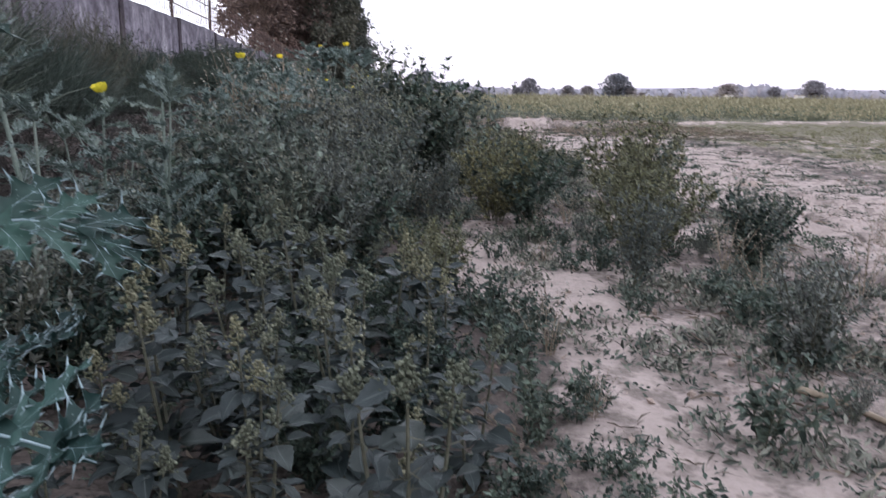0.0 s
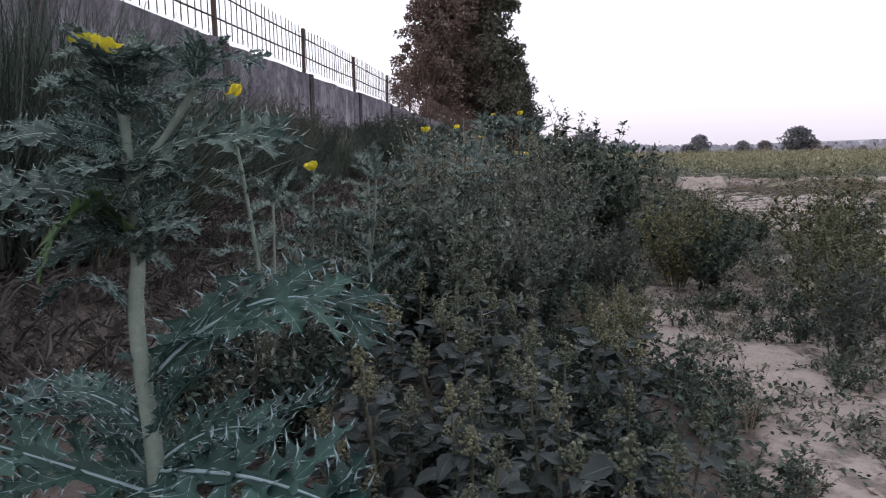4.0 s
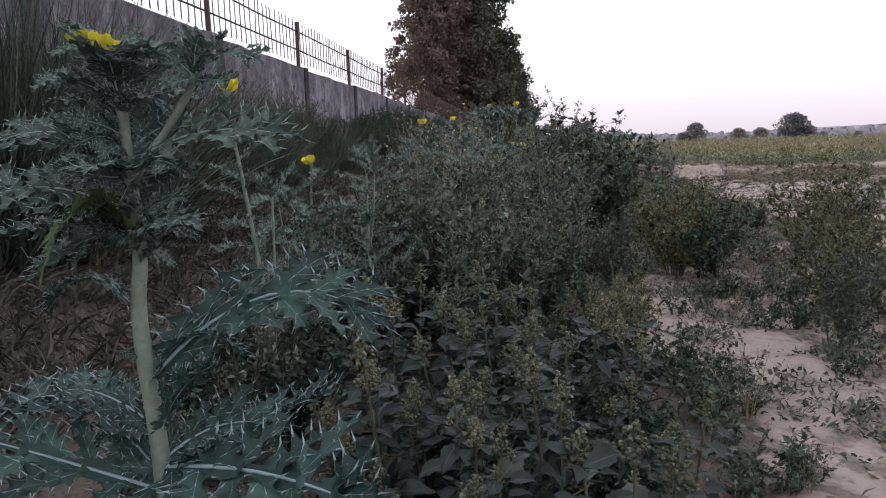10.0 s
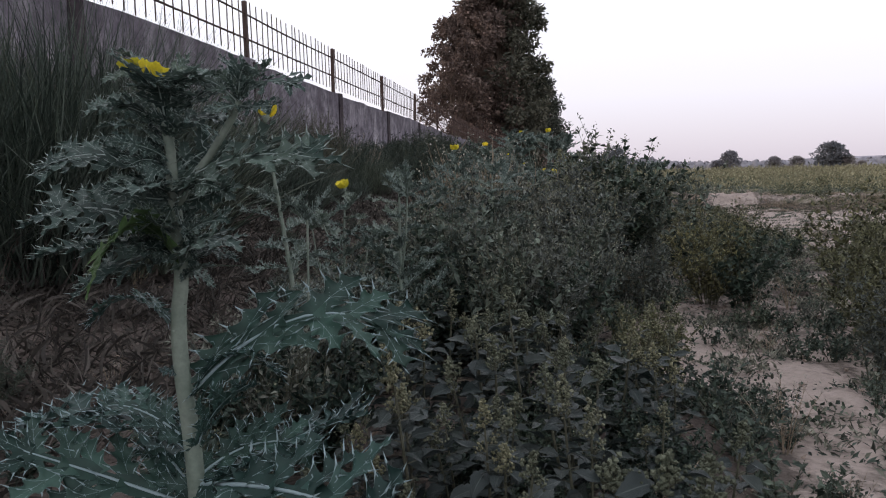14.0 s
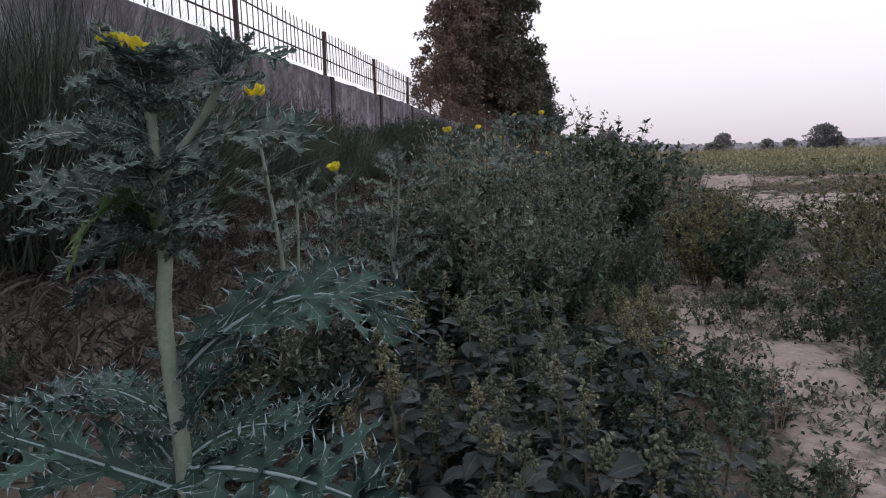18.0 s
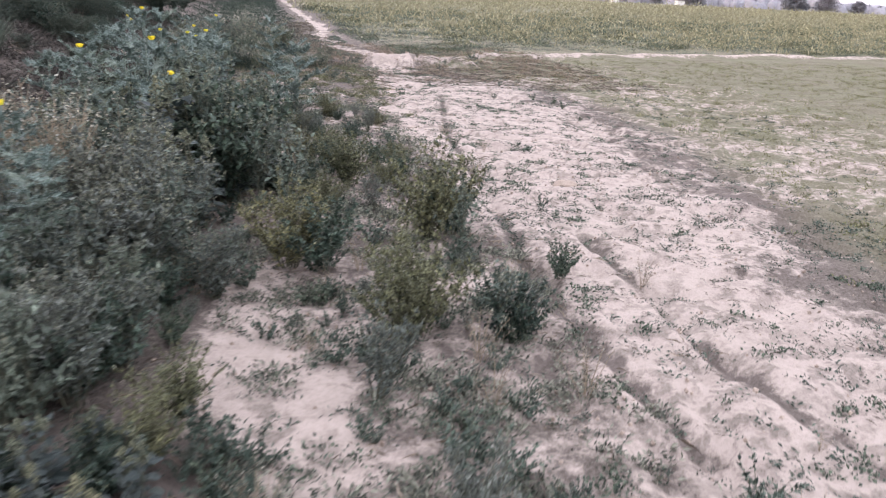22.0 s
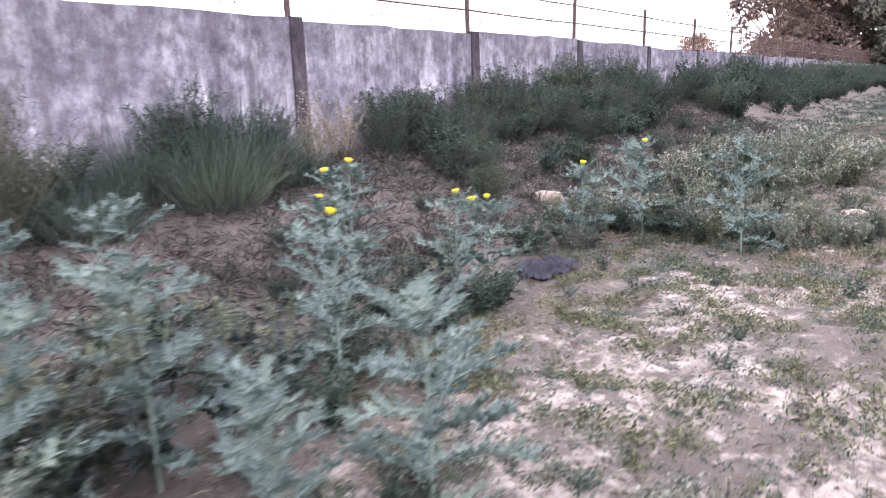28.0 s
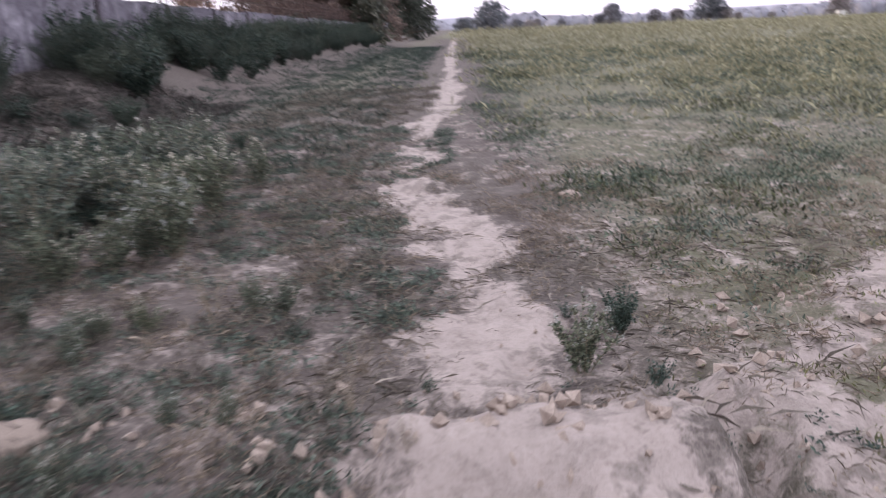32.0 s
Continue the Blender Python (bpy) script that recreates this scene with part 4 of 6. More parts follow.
def add_leaf(root, a, b, meshes, rng, roll=0.0, width=1.0):
    """A leaf from a to b (in the plant's space)."""
    a, b = Vector(a), Vector(b)
    y = (b - a)
    ln = y.length
    y.normalize()
    x = y.cross(Vector((0, 0, 1)))
    if x.length < 0.05:
        x = Vector((1, 0, 0))
    x.normalize()
    z = x.cross(y)
    o = new("leaf", rng.choice(meshes))
    o.parent = root
    m = Matrix((x, y, z)).transposed().to_4x4()
    o.matrix_basis = Matrix.Translation(a) @ m @ pose(0, 0, 0, 0, roll, 0) @ Matrix.Diagonal((ln * width, ln, ln * 0.9, 1))
    return o


def add_flower(root, p, size, rng, tilt=12, petals=6):
    f = new("flower", CUP_MESH)
    f.parent = root
    tagged(f, "open yellow flower on a spiny bud")
    f.matrix_basis = pose(*p, rng.uniform(-tilt, tilt), rng.uniform(-tilt, tilt), rng.uniform(0, 360)) @ Matrix.Diagonal((size, size, size, 1))
    for k in range(petals):
        o = new("petal", PETAL_MESH)
        o.parent = f
        o.matrix_basis = pose(0, 0, 0.05 + 0.02 * (k % 2), rng.uniform(-10, 10), 0, k * 360 / petals + rng.uniform(-8, 8))
    return f


def stem_geo(pts, r0, r1, sides=7, spines=14, rng=random):
    g = Geo()
    pts = np.asarray(pts, float)
    g.tube(pts, np.linspace(r0, r1, len(pts)), sides)
    for k in range(spines):
        u = rng.uniform(0.05, 0.98) * (len(pts) - 1)
        i = min(int(u), len(pts) - 2)
        p = pts[i] + (pts[i + 1] - pts[i]) * (u - i)
        a = rng.uniform(0, 6.28)
        d = np.array([math.cos(a), math.sin(a), 0.2])
        r = r0 + (r1 - r0) * u / len(pts)
        g.tube([p + d * r * 0.8, p + d * (r + 0.007)], [0.0012, 0.0003], 3)
    return g


# a leaf of the tall poppy: height on the stem, tip, rise of its bow, width, roll
HERO_CROWN = [
    (0.947, (-0.238, -0.02, 0.972), 0.022, 0.80, 10), (0.947, (-0.135, 0.02, 1.005), -0.001, 0.70, -15), (0.912, (-0.127, -0.03, 0.968), 0.009, 1.00, 60),
    (0.916, (-0.069, 0.02, 0.966), 0.003, 0.80, -20), (0.909, (-0.277, 0.00, 0.935), 0.015, 0.80, 15), (0.882, (-0.238, -0.04, 0.907), 0.012, 0.80, -10),
    (0.890, (-0.082, -0.05, 0.891), 0.017, 0.80, 30), (0.863, (-0.210, -0.06, 0.885), 0.008, 0.90, 20), (0.863, (-0.239, 0.05, 0.918), 0.020, 0.80, -40),
]
HERO_TOPS = [
    (0.936, (-0.136, 0.00, 0.968), 0.011, 0.80, 20), (0.940, (-0.089, 0.03, 0.998), 0.008, 0.80, -30), (0.940, (-0.007, 0.00, 0.986), 0.004, 0.80, 30),
    (0.940, (0.037, -0.02, 0.950), 0.014, 0.80, -15), (0.936, (-0.083, -0.04, 0.922), -0.002, 0.80, 20), (0.934, (0.014, -0.03, 0.925), -0.004, 0.80, -20),
    (0.940, (-0.017, -0.04, 0.974), 0.017, 0.90, 50), (0.940, (-0.077, -0.03, 0.974), 0.010, 0.80, -40),
]
HERO_MID = [
    (0.832, (-0.348, -0.02, 0.847), 0.026, 0.75, 12), (0.839, (-0.307, 0.05, 0.868), 0.016, 0.80, -25), (0.848, (-0.189, -0.06, 0.854), 0.011, 0.90, 40),
    (0.825, (0.080, -0.02, 0.858), 0.021, 0.62, -14), (0.809, (-0.246, -0.03, 0.835), -0.003, 0.90, 50), (0.798, (-0.073, -0.04, 0.821), 0.017, 0.85, -30),
    (0.809, (-0.158, -0.07, 0.792), -0.027, 0.80, 20), (0.809, (-0.112, -0.05, 0.737), -0.011, 0.70, 70), (0.832, (-0.115, 0.06, 0.829), 0.011, 0.80, 10),
    (0.825, (-0.274, 0.07, 0.810), 0.012, 0.80, -20),
]
HERO_LOOP = [
    (0.751, (-0.391, 0.03, 0.771), 0.021, 0.70, 18), (0.741, (-0.381, 0.02, 0.714), 0.013, 0.70, -12), (0.749, (-0.072, -0.02, 0.776), 0.010, 0.80, -20),
    (0.735, (-0.077, 0.00, 0.720), 0.006, 0.75, 15), (0.755, (-0.177, -0.06, 0.788), 0.013, 0.90, 30), (0.731, (-0.142, 0.05, 0.683), -0.006, 0.80, -30),
    (0.743, (-0.359, 0.05, 0.679), 0.000, 0.65, 20), (0.755, (-0.139, 0.05, 0.794), 0.015, 0.80, 0),
]
HERO_LOW = [
    (0.624, (-0.284, -0.03, 0.643), 0.039, 0.85, -25), (0.563, (-0.187, -0.02, 0.567), 0.002, 0.90, 20), (0.521, (0.157, 0.12, 0.596), 0.090, 0.50, -25),
    (0.513, (-0.032, 0.03, 0.553), 0.051, 0.62, 30), (0.438, (-0.059, -0.01, 0.559), 0.010, 0.60, 50), (0.454, (-0.338, 0.05, 0.481), 0.027, 0.60, 10),
    (0.437, (-0.468, 0.04, 0.457), 0.029, 0.60, -15), (0.360, (-0.418, -0.06, 0.459), -0.008, 0.62, 20), (0.397, (0.185, -0.15, 0.427), -0.004, 0.62, -18),
    (0.391, (0.076, 0.10, 0.479), 0.003, 0.55, 25), (0.403, (0.015, 0.06, 0.432), 0.021, 0.70, -30), (0.377, (-0.305, 0.10, 0.392), 0.047, 0.70, 10),
]


def bowed_leaf(root, a, tip, rise, width, roll, material, rng, lobes=6):
    """A spiny leaf whose midrib bows from a to its tip."""
    a, tip = np.asarray(a, float), np.asarray(tip, float)
    ln = float(np.linalg.norm(tip - a))
    g = poppy_leaf_geo(np.random.default_rng(rng.randrange(9999)), lobes, 0.075, 0.3, ln > 0.1)
    mid = (a + tip) / 2 + [0, 0, rise]
    ctl = 2 * mid - (a + tip) / 2
    c, s = math.cos(radians(roll)), math.sin(radians(roll))
    for k, v in enumerate(g.v):
        u = np.clip(v[:, 1], -0.05, 1.12)[:, None]
        p = (1 - u) ** 2 * a + 2 * u * (1 - u) * ctl + u * u * tip
        t = unit((1 - u) * (ctl - a) + u * (tip - ctl))
        side = unit(np.cross(t, [0.12, -0.35, 1.0]))
        up = np.cross(side, t)
        x, z = v[:, 0:1] * width, v[:, 2:3] * 0.55
        g.v[k] = p + ln * (side * (x * c - z * s) + up * (x * s + z * c))
    part("leaf", g, material, root, smooth=True, attr="vein")


def hero_poppy():
    """The tall prickly poppy beside which the camera waits."""
    rng = random.Random(4)
    by = -1.22
    root = tagged(new("prickly_poppy"), "tall spiny blue-green prickly poppy with yellow flowers, in front of weeds", "plant", "prickly poppies")
    root.location = (0, by, 0)
    stem = np.array([(-0.14, 0, gz(-0.14, by) - 0.02), (-0.151, 0, 0.316), (-0.156, 0, 0.463), (-0.166, 0, 0.554), (-0.168, 0, 0.64), (-0.156, 0, 0.7), (-0.161, 0, 0.794), (-0.163, 0, 0.84), (-0.164, 0, 0.893), (-0.173, 0, 0.939), (-0.184, 0, 0.97)])
    fine = np.linspace(0, len(stem) - 1, 31)
    smoothed = np.stack([np.interp(fine, np.arange(len(stem)), stem[:, k]) for k in range(3)], 1)
    smoothed[1:-1] = (smoothed[:-2] + smoothed[1:-1] + smoothed[2:]) / 3
    part("stem", stem_geo(smoothed, 0.0145, 0.0055, 10, 60, rng), POPPY_STEM, root, smooth=True)
    part("branch", stem_geo([(-0.155, 0, 0.8), (-0.143, 0, 0.826), (-0.106, 0, 0.866), (-0.069, 0, 0.917), (-0.057, 0, 0.94)], 0.0062, 0.0048, 8, 14, rng), POPPY_STEM, root, smooth=True)
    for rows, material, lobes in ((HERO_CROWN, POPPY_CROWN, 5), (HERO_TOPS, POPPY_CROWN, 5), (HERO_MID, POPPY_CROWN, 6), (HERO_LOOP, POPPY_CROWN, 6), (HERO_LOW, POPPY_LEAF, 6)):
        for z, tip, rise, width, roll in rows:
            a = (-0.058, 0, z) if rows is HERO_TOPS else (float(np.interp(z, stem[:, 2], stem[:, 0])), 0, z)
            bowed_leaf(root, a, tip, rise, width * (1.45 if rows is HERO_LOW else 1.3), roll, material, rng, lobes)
    for k in range(26):
        a, z = k * 2.4, (0.7, 0.74, 0.8, 0.84, 0.89, 0.94)[k % 6] + rng.uniform(-0.015, 0.02)
        r = rng.uniform(0.05, 0.1)
        x = float(np.interp(z, stem[:, 2], stem[:, 0]))
        bowed_leaf(root, (x, 0, z), (x + r * math.cos(a), r * math.sin(a), z + rng.uniform(0.0, 0.05)), rng.uniform(0.0, 0.02), 1.5, rng.uniform(-40, 40), POPPY_CROWN, rng, 4)
    bowed_leaf(root, (-0.157, -0.005, 0.712), (-0.228, -0.085, 0.706), 0.065, 2.0, -35, POPPY_FRESH, rng, 4)
    add_flower(root, (-0.21, 0, 0.978), 0.026, rng, 14)
    add_flower(root, (-0.184, -0.005, 0.972), 0.026, rng, 20)


def poppy(x, y, h, lean=(0, 0), flowers=2, seed=0, leaf=0.2, low=0.15, label=""):
    rng = random.Random(seed + 11)
    root = tagged(new("prickly_poppy"), label or ("pale blue-green prickly poppy with yellow flowers among weeds" if flowers else "pale blue-green prickly poppy without flowers among weeds"), "plant", "prickly poppies")
    root.location = (x, y, gz(x, y) - 0.02)
    lx, ly = lean
    top = np.array([lx, ly, h])
    pts = curve([0, 0, 0], [lx * 0.3 + rng.uniform(-0.02, 0.02), ly * 0.3, h * 0.5], top, 8)
    part("stem", stem_geo(pts, 0.009 * h + 0.002, 0.004, 6, 10, rng), POPPY_STEM, root, smooth=True)
    ends = [top]
    for k in range(1 if low > 0.3 else rng.choice((2, 3, 3))):
        i = rng.choice((2, 3, 4, 5))
        a = rng.uniform(0, 6.28)
        e = pts[i] + np.array([math.cos(a) * 0.16 * h, math.sin(a) * 0.16 * h, (h - pts[i][2]) * rng.uniform(0.7, 1.0)])
        b = curve(pts[i], pts[i] + (e - pts[i]) * [0.8, 0.8, 0.4], e, 5)
        part("branch", stem_geo(b, 0.0045, 0.003, 5, 6, rng), POPPY_STEM, root, smooth=True)
        ends.append(e)
    n = 19 if y < 4 else 13
    for k in range(n):
        u = low + (0.95 - low) * k / n
        i = u * 7
        p = pts[int(i)] + (pts[min(7, int(i) + 1)] - pts[int(i)]) * (i % 1)
        a = k * 2.4 + rng.uniform(-0.3, 0.3)
        ln = leaf * (1.35 - 0.6 * u) * rng.uniform(0.85, 1.2)
        el = rng.uniform(-0.1, 0.7)
        add_leaf(root, p, p + ln * np.array([math.cos(a), math.sin(a), el]), PALE_LEAVES, rng, rng.uniform(-20, 20), rng.uniform(0.6, 0.85))
    for e in ends:
        for k in range(4):
            a = k * 1.6 + rng.uniform(0, 1)
            ln = leaf * rng.uniform(0.4, 0.6)
            add_leaf(root, e - np.array([0, 0, 0.03]), e + ln * np.array([math.cos(a), math.sin(a), rng.uniform(0.1, 0.7)]), PALE_LEAVES, rng, rng.uniform(-20, 20), 0.8)
    order = ends[:] if flowers else []
    for e in order[:flowers]:
        add_flower(root, e + np.array([0, 0, 0.06]), 0.04, rng)
    return root


proto("dark", 4, make_dark)
proto("olive", 3, make_olive)
proto("grey", 4, make_grey)
proto("white", 3, make_white)
proto("low", 6, make_low)
proto("twig", 4, make_twig)
proto("reed", 4, make_reed)
proto("broad", 5, make_broad)
proto("feather", 3, make_feather)
proto("spike", 5, make_spike)
proto("spray", 4, make_spray)
proto("stalk", 4, make_stalk)
proto("tangle", 3, make_tangle)

hero_poppy()
# prickly poppies: x, y, height, lean, flowers
POPPIES = [(-0.36, -0.2, 0.96, (-0.11, 0), 1, 0.13), (-0.62, 0.85, 0.77, (0.03, 0), 1, 0.2), (-0.24, 0.42, 0.84, (0.0, 0), 0, 0.15), (-0.05, 1.75, 0.86, (0, 0.03), 0, 0.2),
           (-0.4, 2.6, 0.93, (0.01, 0), 1, 0.2), (-0.49, 2.2, 0.78, (-0.03, 0), 0, 0.22), (-0.49, 5.1, 1.08, (0, 0), 1, 0.24), (0.15, 4.85, 1.18, (0, -0.03), 1, 0.24),
           (-0.32, 6.15, 1.22, (0, 0), 0, 0.24), (-0.32, 7.5, 1.34, (0.02, 0), 2, 0.26), (0.2, 5.62, 0.8, (-0.02, 0), 2, 0.2), (0.35, 8.0, 1.0, (0, 0), 0, 0.24),
           (0.25, 9.2, 0.98, (0.02, 0), 1, 0.24), (1.2, 7.95, 0.76, (0, 0), 0, 0.2), (0.42, 7.35, 1.05, (-0.03, 0.02), 0, 0.26),
           (1.5, 8.45, 0.9, (0, 0), 0, 0.28), (-0.39, 9.73, 0.9, (-0.02, 0.03), 1, 0.22), (-0.15, 11.36, 0.75, (0, 0), 1, 0.24), (-0.75, 8.6, 1.1, (0, 0), 0, 0.24),
           (-1.0, 7.9, 1.05, (0, 0), 0, 0.24), (0.13, 14.0, 1.0, (0, 0), 1, 0.24), (1.25, 13.7, 1.0, (-0.04, 0.02), 0, 0.28), (-0.25, 13.3, 0.85, (0, 0), 1, 0.24),
           (-0.74, 10.37, 1.1, (0, 0.02), 2, 0.22), (-0.16, 10.92, 0.84, (0.02, 0), 2, 0.2), (-0.63, 15.36, 0.93, (0, 0), 0, 0.22), (-1.1, 6.4, 0.9, (0, 0), 0, 0.22)]
for k, (x, y, h, ln, fl, lf) in enumerate(POPPIES):
    poppy(x, y, h, ln, fl, k, lf * (1.25 if y > 4 else 1), 0.42 if k in (0, 2, 3) else 0.15)

# bushes and weeds that stand out: kind, x, y, height
STAND = [("grey", 1.52, 0.8, 0.55), ("olive", 1.86, 1.53, 0.68), ("olive", 1.75, 1.35, 0.55), ("dark", 2.31, 1.33, 0.47), ("grey", 2.44, 1.48, 0.44), ("dark", 2.91, 2.09, 0.3), ("grey", 1.74, -0.13, 0.5), ("olive", 1.2, 2.45, 0.66), ("dark", 1.38, 2.39, 0.62),
         ("olive", 2.17, 2.91, 0.85), ("dark", 2.42, 3.1, 0.6), ("olive", 1.45, 5.4, 0.4), ("olive", 1.85, 5.2, 0.35), ("olive", 1.7, 6.0, 0.3), ("dark", 0.47, 4.07, 1.1), ("dark", 0.75, 4.0, 1.15), ("dark", 0.3, 4.3, 1.0), ("olive", 1.8, 4.41, 0.62), ("olive", 1.54, 3.75, 0.38), ("broad", 0.5, 4.0, 1.0), ("broad", 0.8, 4.4, 0.85), ("broad", 1.1, 4.32, 0.68), ("broad", 0.25, 3.9, 0.95),
         ("stalk", -0.2, 3.0, 1.12), ("stalk", -0.4, 3.1, 1.2), ("stalk", -0.55, 3.2, 1.1), ("stalk", -0.25, 2.85, 1.1), ("grey", -0.2, 2.2, 0.95), ("grey", -0.5, 1.7, 0.85), ("grey", 0.05, 2.5, 0.95), ("grey", 0.25, 3.0, 0.95), ("grey", -0.25, 1.3, 0.75), ("grey", 0.15, 1.6, 0.8), ("grey", 0.35, 2.1, 0.9), ("grey", -0.15, 2.7, 1.05), ("grey", 0.4, 1.2, 0.65), ("grey", 0.5, 2.6, 0.95), ("grey", -0.35, 0.6, 0.6), ("white", 0.1, 3.4, 0.95),
         ("dark", 0.15, 7.4, 0.75), ("dark", -0.3, 6.9, 0.8), ("dark", 0.9, 6.2, 0.5),
         ("olive", 0.68, 0.8, 0.4), ("olive", 0.6, 0.45, 0.38), ("grey", 0.75, 2.0, 0.6), ("white", 0.2, 19.3, 0.95), ("white", 0.6, 18.4, 1.0), ("white", -0.3, 18.6, 0.95), ("dark", 0.2, 20.2, 0.9),
         ("white", 1.0, 19.2, 0.8), ("white", -0.7, 19.8, 0.9), ("white", 0.5, 21.5, 0.85), ("dark", -0.4, 17.6, 0.8), ("white", 0.9, 20.6, 0.75), ("dark", 0.3, 17.2, 0.6), ("white", -0.3, 16.6, 0.8),
         ("white", 1.9, 14.6, 0.3), ("dark", 1.4, 14.5, 0.3), ("white", 0.6, 14.2, 0.55), ("dark", 0.3, 14.6, 0.5), ("spray", 4.28, 16.5, 0.4), ("dark", 4.55, 16.9, 0.3), ("dark", 6.3, 16.6, 0.35),
         ("dark", 2.1, -0.1, 0.22), ("grey", 2.35, -0.45, 0.3), ("grey", 0.75, 5.4, 0.6), ("white", -0.6, 4.2, 0.9), ("grey", -0.7, 5.2, 0.8)]
sr = random.Random(21)
for kind, x, y, h in STAND:
    plant(kind, x, y, h, rng=sr)

BROAD_LEAVES = [broad_leaf_mesh(200 + k) for k in range(8)]


def near_broad(x, y, size, rng, lean):
    """A broad-leaved weed close by, each leaf a part."""
    v = rng.randrange(len(PROTOS["broad"]))
    root = plant("broad", x, y, size, v=v, rng=rng, lean=lean)
    for o in list(root.children):
        if o.name.startswith("foliage"):
            bpy.data.objects.remove(o)
    for p, w, ln in BROAD_SINGLES[v]:
        ln = float(ln) * rng.uniform(1.0, 1.5)
        add_leaf(root, p, Vector(p) + Vector(w) * ln, BROAD_LEAVES, rng, rng.uniform(-40, 40))


for k in range(46):
    y = sr.uniform(0.5, 8.5)
    x = sr.uniform(-0.5, 0.6) if y < 3.4 else sr.uniform(-0.9, 1.1)
    plant("spike", x, y, sr.uniform(0.55, 0.95) * (0.8 if y < 0.5 else 1), rng=sr, lean=5)
for x, y, h in ((0.55, 4.2, 1.25), (1.21, 3.2, 0.95), (0.7, 4.3, 1.2), (0.62, 3.9, 1.15), (-0.1, 3.4, 1.1), (2.35, 2.5, 0.6), (2.25, 1.35, 0.55)):
    plant("spike", x, y, h, rng=sr)

# broad-leaved weeds in front of the waiting place
br = random.Random(8)
for k in range(30):
    x, y = -0.05 + 0.16 * (k % 5) + br.uniform(-0.08, 0.08), -1.0 + 0.26 * (k // 5) + br.uniform(-0.09, 0.09)
    if math.hypot(x - 0.45, y + 2.1) < 0.85:
        continue
    near_broad(x, y, br.uniform(0.3, 0.5), br, 6)
for k in range(26):
    y = br.uniform(3.2, 9.0)
    plant("broad", br.uniform(-0.6, 0.9), y, br.uniform(0.5, 0.85), rng=br, lean=6)

# the weedy belt between path and bank
WALK = [(0.4, -2.1), (0.6, -2.3), (1.1, -2.0), (1.6, -1.5), (2.3, -0.5), (2.7, 1.0), (2.8, 3.0), (3.1, 6.0), (3.1, 8.5), (3.3, 11.0), (3.8, 14.0), (3.9, 16.5)]


def clear(x, y, room):
    return float(line_dist(np.array([x]), np.array([y]), WALK)[0][0]) > room


BELT_Y = [-1.2, 1, 3, 5, 8, 10, 12, 15]
BELT_L = [-0.5, -1.0, -1.3, -1.3, -1.3, -1.2, -1.0, -0.8]
BELT_R = [0.5, 0.62, 0.7, 1.2, 1.3, 0.55, 0.35, 0.6]
wr = random.Random(31)
count = 0
while count < 250:
    y = wr.uniform(-0.9, 13.5) if count < 222 else wr.uniform(13, 24)
    a, b = float(np.interp(y, BELT_Y, BELT_L)), float(np.interp(y, BELT_Y, BELT_R))
    x = wr.uniform(a, b)
    if float(sandiness(np.array([x]), np.array([y]))[0]) > 0.4 or not clear(x, y, 0.5) or (y < 0.55 and x > -0.35) or math.hypot(x + 0.05, y - 12.0) < 0.8:
        continue
    h = wr.uniform(0.35, 0.75) * (0.5 + 0.6 * math.sin(math.pi * (x - a) / (b - a)) ** 0.7) * (0.7 if y > 9 else 1)
    plant(wr.choice(("dark", "broad", "dark", "broad", "grey", "white") if y > 3.5 else ("dark", "grey", "grey", "white", "dark") if y > 1.2 else ("grey", "grey", "dark")), x, y, h, rng=wr)
    count += 1

for k in range(85):
    x, y = wr.uniform(-1.2, 2.2), wr.uniform(14.0, 15.4)
    plant(wr.choice(("spray", "spray", "dark", "low")), x, y, wr.uniform(0.28, 0.5) * (1.0 if x < 1.2 else 0.65), rng=wr)
for k in range(44):
    plant(wr.choice(("spray", "twig", "spray")), wr.uniform(0.9, 2.9), wr.uniform(15.3, 17.4), wr.uniform(0.16, 0.3), rng=wr)
for k in range(40):
    x, y = wr.uniform(-1.4, 1.4), wr.uniform(15.3, 23)
    plant(wr.choice(("spray", "white", "grey")), x, y, wr.uniform(0.35, 0.75) * (1.0 if x < 0.8 else 0.6), rng=wr)
for k in range(90):
    x, y = wr.uniform(0.9, 2.6), wr.uniform(3.4, 8.4)
    if clear(x, y, 0.35):
        plant(wr.choice(("olive", "low", "twig", "dark", "grey", "low")), x, y, wr.uniform(0.2, 0.38), rng=wr)
for k in range(10):
    plant(("dark", "white", "low")[k % 3], -0.5 + 0.3 * k + wr.uniform(-0.1, 0.1), 14.3 + wr.uniform(-0.2, 0.2), wr.uniform(0.28, 0.42) * (2.2 if k % 3 == 2 else 1), rng=wr)
for k in range(40):
    plant("spray" if k % 5 else "dark", wr.uniform(-1.5, 1.6), wr.uniform(16.6, 22.0), wr.uniform(0.45, 0.85), rng=wr)
for k in range(30):
    plant("spray", wr.uniform(0.2, 2.4), wr.uniform(14.2, 15.2), wr.uniform(0.2, 0.36), rng=wr, label="low dark weed with small clusters of white florets")
for k in range(230):
    x, y = wr.uniform(0.75, 2.9), wr.uniform(-1.5, 2.4)
    if clear(x, y, 0.35) and float(sandiness(np.array([x]), np.array([y]))[0]) < wr.uniform(0.4, 1.0):
        kind = wr.choice(("low", "low", "low", "low", "low", "twig", "grey"))
        plant(kind, x, y, wr.uniform(0.3, 0.8) * (0.35 if kind == "grey" else 1), rng=wr)

